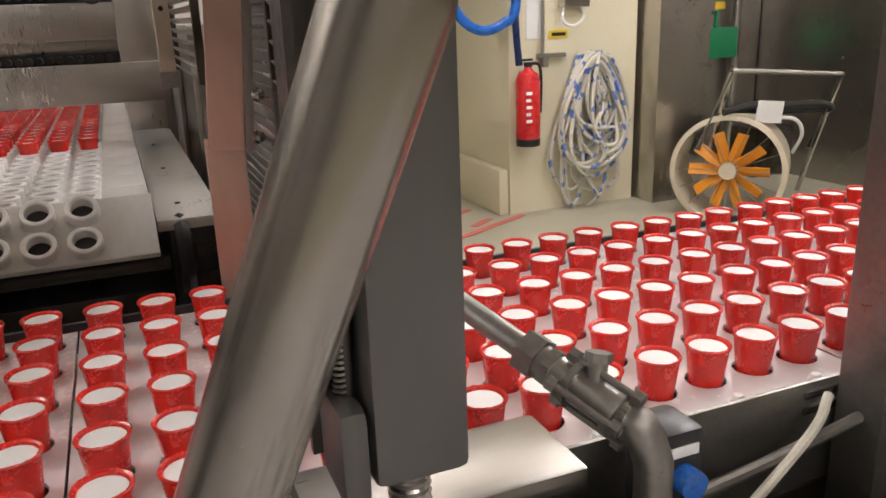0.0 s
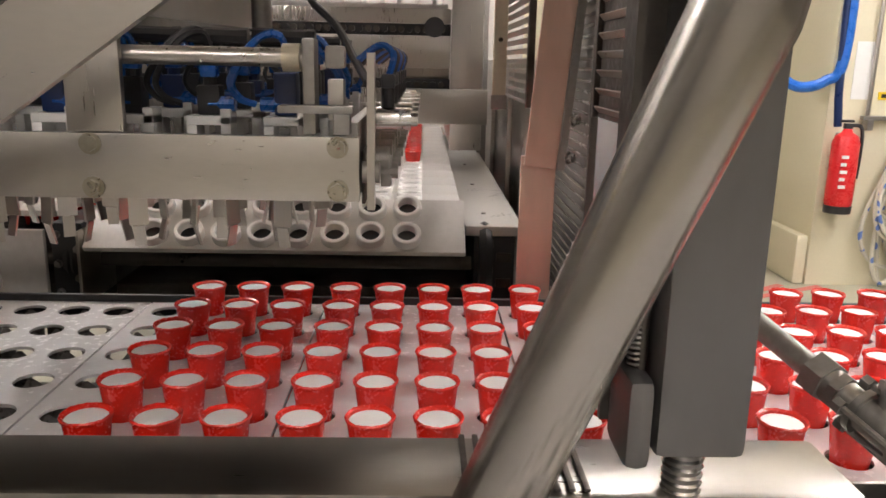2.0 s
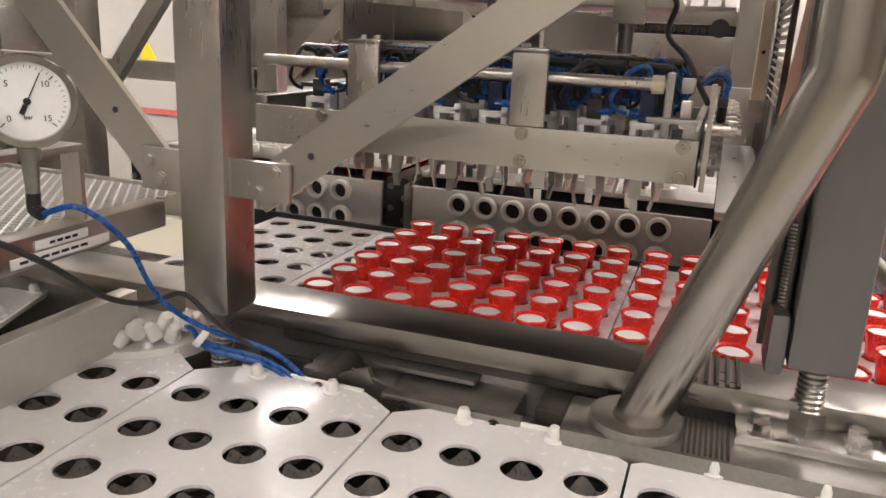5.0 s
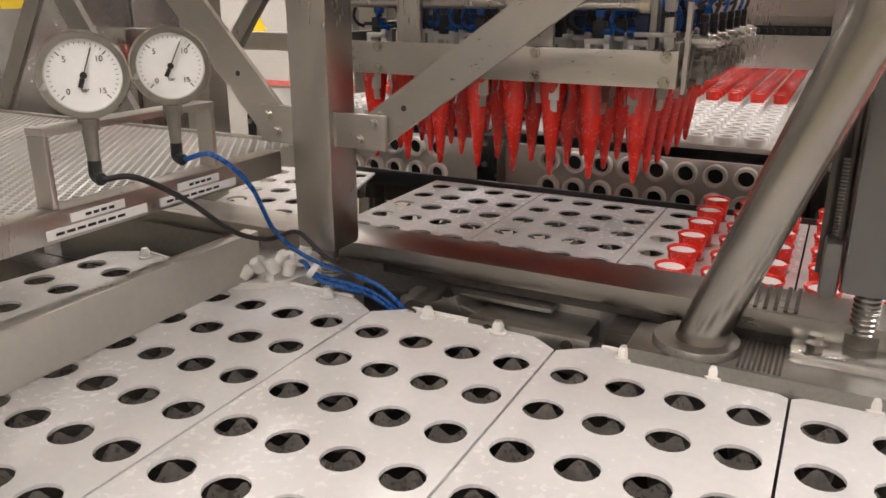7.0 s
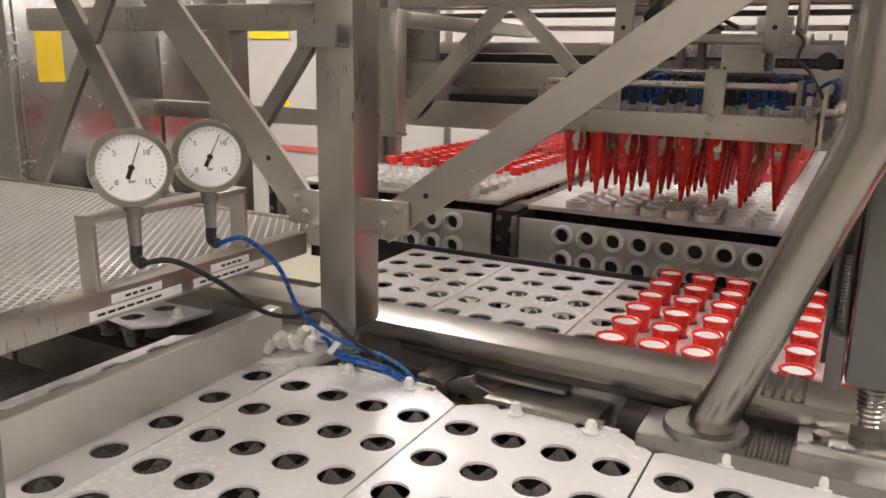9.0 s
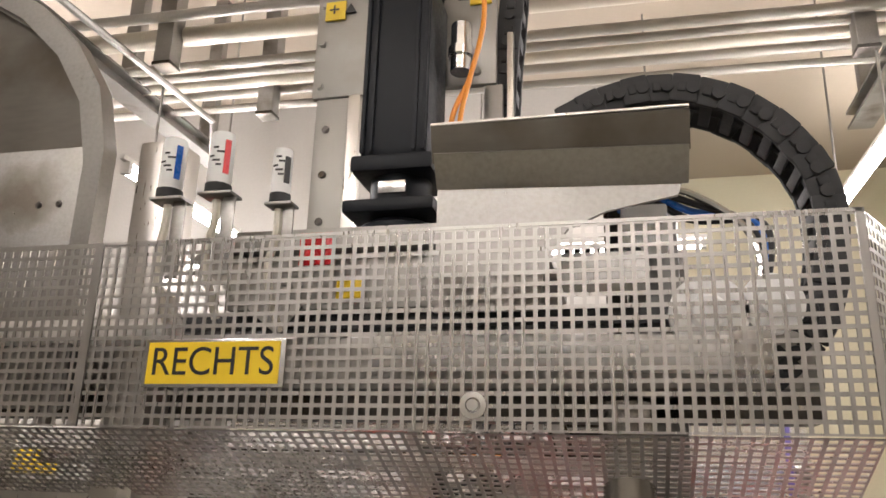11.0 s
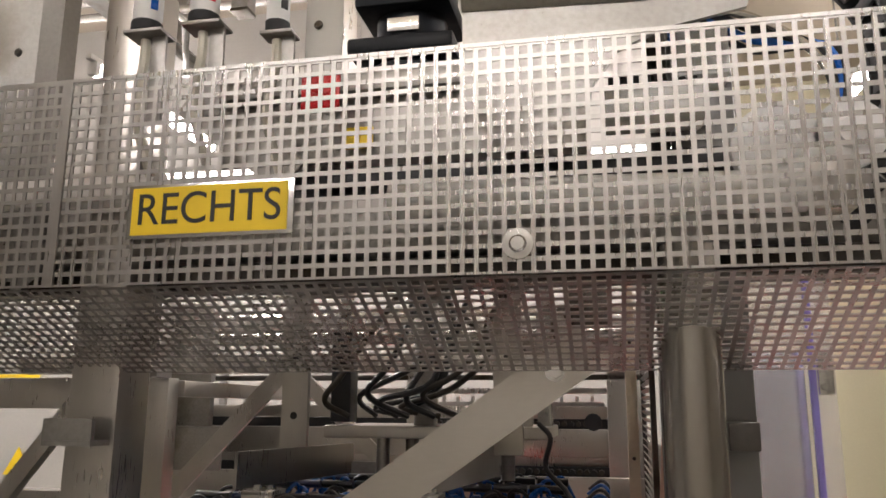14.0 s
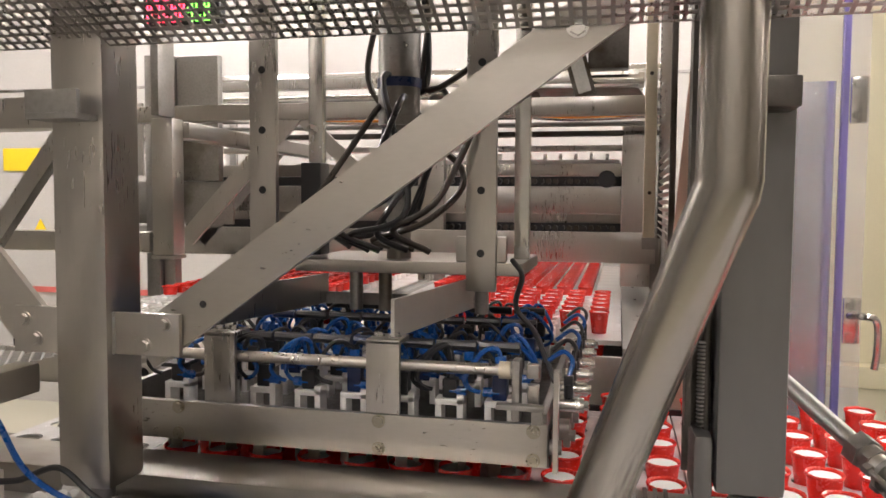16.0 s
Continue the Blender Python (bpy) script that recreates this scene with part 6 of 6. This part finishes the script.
part("hose", sweep(B(), curve([(0.02, 0, 0.50), (0.07, -0.01, 0.49), (0.085, -0.01, 0.40), (0.08, -0.01, 0.2)], 6), 0.01, 8), RUBBER, ex)
part("wall_mount", box(B(), (-0.02, 0.05, 0.2), (0.02, 0.085, 0.45)), STEEL_DULL, ex)
hc = thing("hose_coil", "coiled cream water hose with blue stripes on a wall hook", "hose")
rng = random.Random(5)
for k in range(20):
    w, h = rng.uniform(0.10, 0.31), rng.uniform(0.20, 0.54)
    lean, top = rng.uniform(-0.10, 0.10), 0.98 + rng.uniform(-0.05, 0.03)
    cx = 3.31 + rng.uniform(-0.05, 0.05)
    wob, ph = rng.uniform(0.01, 0.035), rng.uniform(0, 6)
    pts = []
    for q in range(41):
        a = 2 * math.pi * q / 40
        drop = (1 - math.cos(a)) / 2
        pts.append((cx + lean * drop + w * math.sin(a) * (0.45 + 0.55 * drop) + wob * math.sin(3 * a + ph) * drop, 3.905 - 0.007 * k + 0.02 * math.sin(a * 2 + k), top - 2 * h * drop + wob * math.sin(2 * a + ph) * drop))
    part("loop", sweep(B(), pts, 0.0125, 8), HOSE_STRIPE, hc)
part("tail", sweep(B(), curve([(3.30, 3.80, 0.9), (3.34, 3.74, 0.70), (3.27, 3.73, 0.55), (3.36, 3.74, 0.40), (3.30, 3.75, 0.30)], 8), 0.0125, 8), HOSE_STRIPE, hc)
part("coupling", cyl(B(), (3.335, 3.74, 0.71), (3.35, 3.74, 0.77), 0.019, seg=12), STEEL_BRIGHT, hc)
part("hook", cyl(B(), (3.31, 3.95, 0.97), (3.31, 3.76, 0.97), 0.02), STEEL_DULL, hc)
yl = thing("yellow_label", "small yellow label with black print on the wall", "label", "yellow labels")
part("panel", box(B(), (3.06, 3.94, 1.10), (3.19, 3.948, 1.145)), YELLOW, yl)
part("print_bar", box(B(), (3.075, 3.937, 1.112), (3.175, 3.9395, 1.132)), INK, yl)
pn = thing("paper_notice", "white paper notice on the wall", "notice")
part("sheet", box(B(), (2.90, 3.944, 1.10), (3.02, 3.948, 1.42)), PAPER, pn)
bh = thing("blue_hose", "thick blue hose looping from the ceiling", "hose")
part("hose", sweep(B(), curve([(2.30, 3.9, 1.6), (2.40, 3.9, 1.30), (2.55, 3.9, 1.17), (2.72, 3.9, 1.20), (2.80, 3.88, 1.35), (2.80, 3.88, 2.2), (2.80, 3.88, 3.8)], 8), 0.03, 10), BLUE, bh)
part("drop", sweep(B(), curve([(2.775, 3.88, 3.8), (2.775, 3.88, 2.0), (2.79, 3.88, 1.25), (2.815, 3.88, 0.95)], 8), 0.022, 10), BLUE_DARK, bh)
wp = thing("wall_pipe", "thin steel pipe with a valve on the wall", "pipe", "wall pipes")
part("pipe", cyl(B(), (3.0, 3.92, 1.0), (3.0, 3.92, 3.8), 0.012), STEEL, wp)
part("bracket", box(B(), (2.97, 3.90, 0.985), (3.16, 3.945, 1.01), 0.003), STEEL_DULL, wp)
part("valve", box(B(), (2.985, 3.88, 0.93), (3.02, 3.94, 0.99), 0.004), STEEL_DULL, wp)
sb_ = thing("socket_box", "grey electric box with a looped cable", "switch box")
part("box", box(B(), (3.12, 3.86, 1.28), (3.30, 3.945, 1.45), 0.008), STEEL_BRIGHT, sb_)
part("cable", sweep(B(), curve([(3.14, 3.9, 1.30), (3.12, 3.88, 1.20), (3.2, 3.88, 1.17), (3.27, 3.88, 1.22), (3.25, 3.9, 1.3)], 6), 0.009, 8), PAPER, sb_)
fn = thing("drum_fan", "cream drum fan with orange blades on a tubular frame", "fan", at=pose(3.86, 3.19, 0.30, 0, 0, 0))
tf = pose(0, 0, 0, 90, 0, -52)
part("drum", lathe(B(), [(0.325, 0.0), (0.34, 0.0), (0.34, 0.02), (0.31, 0.025), (0.305, 0.0), (0.305, -0.35), (0.315, -0.35), (0.315, 0.0)], 36, tf), CREAM_METAL, fn)
part("hub", lathe(B(), [(0, 0.02), (0.05, 0.015), (0.055, -0.05), (0, -0.05)], 20, tf), CREAM_METAL, fn)
for k in range(10):
    part("blade", box(B(), (0.055, -0.035, -0.004), (0.235, 0.035, 0.004), 0.002, tf @ pose(0, 0, -0.03, 0, 0, 36 * k) @ pose(0, 0, 0, 32)), ORANGE, fn)
for k in range(16):
    a = 2 * math.pi * k / 16
    part("guard_wire", cyl(B(), tf @ Vector((0.05 * math.cos(a), 0.05 * math.sin(a), 0.0)), tf @ Vector((0.305 * math.cos(a), 0.305 * math.sin(a), 0.0)), 0.0025, seg=6), STEEL_DULL, fn)
for sx, tz in ((0.0, 0.593), (0.88, 0.520)):
    part("frame_tube", sweep(B(), [(sx - 0.24, 0.0, tz - 0.44), (sx, 0.02, tz), (sx + 0.02, 0.3, -0.28)], 0.016, 8), STEEL_BRIGHT, fn)
part("handle_bar", cyl(B(), (0.0, 0.02, 0.593), (0.88, 0.02, 0.520), 0.016), STEEL_BRIGHT, fn)
part("motor_box", box(B(), (0.30, 0.10, -0.10), (0.62, 0.34, 0.22), 0.03), STEEL_DARK, fn)
part("cable", sweep(B(), curve([(0.30, 0.0, 0.30), (0.45, -0.05, 0.28), (0.55, -0.02, 0.18), (0.56, 0.05, 0.05)], 6), 0.012, 8), PAPER, fn)
part("cable_wrap", sweep(B(), curve([(-0.08, -0.02, 0.36), (0.1, -0.04, 0.39), (0.3, -0.02, 0.37), (0.65, -0.03, 0.36), (0.80, 0.02, 0.31), (0.4, 0.03, 0.33), (0.0, 0.0, 0.37)], 6), 0.022, 8), RUBBER, fn)
part("tag", box(B(), (0.10, -0.06, 0.30), (0.30, -0.052, 0.43), 0, pose(0, 0, 0, 0, 6, 0)), PAPER, fn)
dpn = thing("dustpan", "green dustpan hung on the steel wall", "dustpan")
part("pan", box(box(B(), (4.537, 4.27, 0.878), (4.867, 4.29, 1.099), 0.008), (4.537, 4.291, 0.878), (4.867, 4.37, 0.878 + 0.03), 0.006), GREEN, dpn)
part("handle", cyl(B(), (4.702, 4.33, 1.099 - 0.02), (4.702, 4.33, 1.099 + 0.12), 0.016), GREEN, dpn)
part("hook", box(B(), (4.702 - 0.015, 4.34, 1.099 + 0.09), (4.702 + 0.015, 4.40, 1.099 + 0.12)), STEEL_DULL, dpn)
part("tag", box(B(), (4.702 - 0.04, 4.30, 1.099 + 0.13), (4.702 + 0.05, 4.31, 1.099 + 0.18)), YELLOW, dpn)
dpipe = thing("down_pipe", "steel pipe down the clad wall", "pipe", "wall pipes")
part("pipe", cyl(B(), (4.90, 4.34, 0), (4.90, 4.34, 3.8), 0.035), STEEL_BRIGHT, dpipe)
fm = thing("floor_marking", "worn red painted lines on the floor", "marking")
for a_, b_ in (((2.2, 3.95), (2.6, 4.2)), ((2.25, 3.6), (2.85, 3.9)), ((2.05, 3.75), (2.25, 3.6)), ((2.45, 3.80), (2.62, 3.92))):
    part("line", bar(B(), (*a_, 0.004), (*b_, 0.004), 0.05, 0.002, (0, 0, 1)), PINK, fm)


def motions():
    for ob, rows in moving:
        walk(ob, rows)


motions()
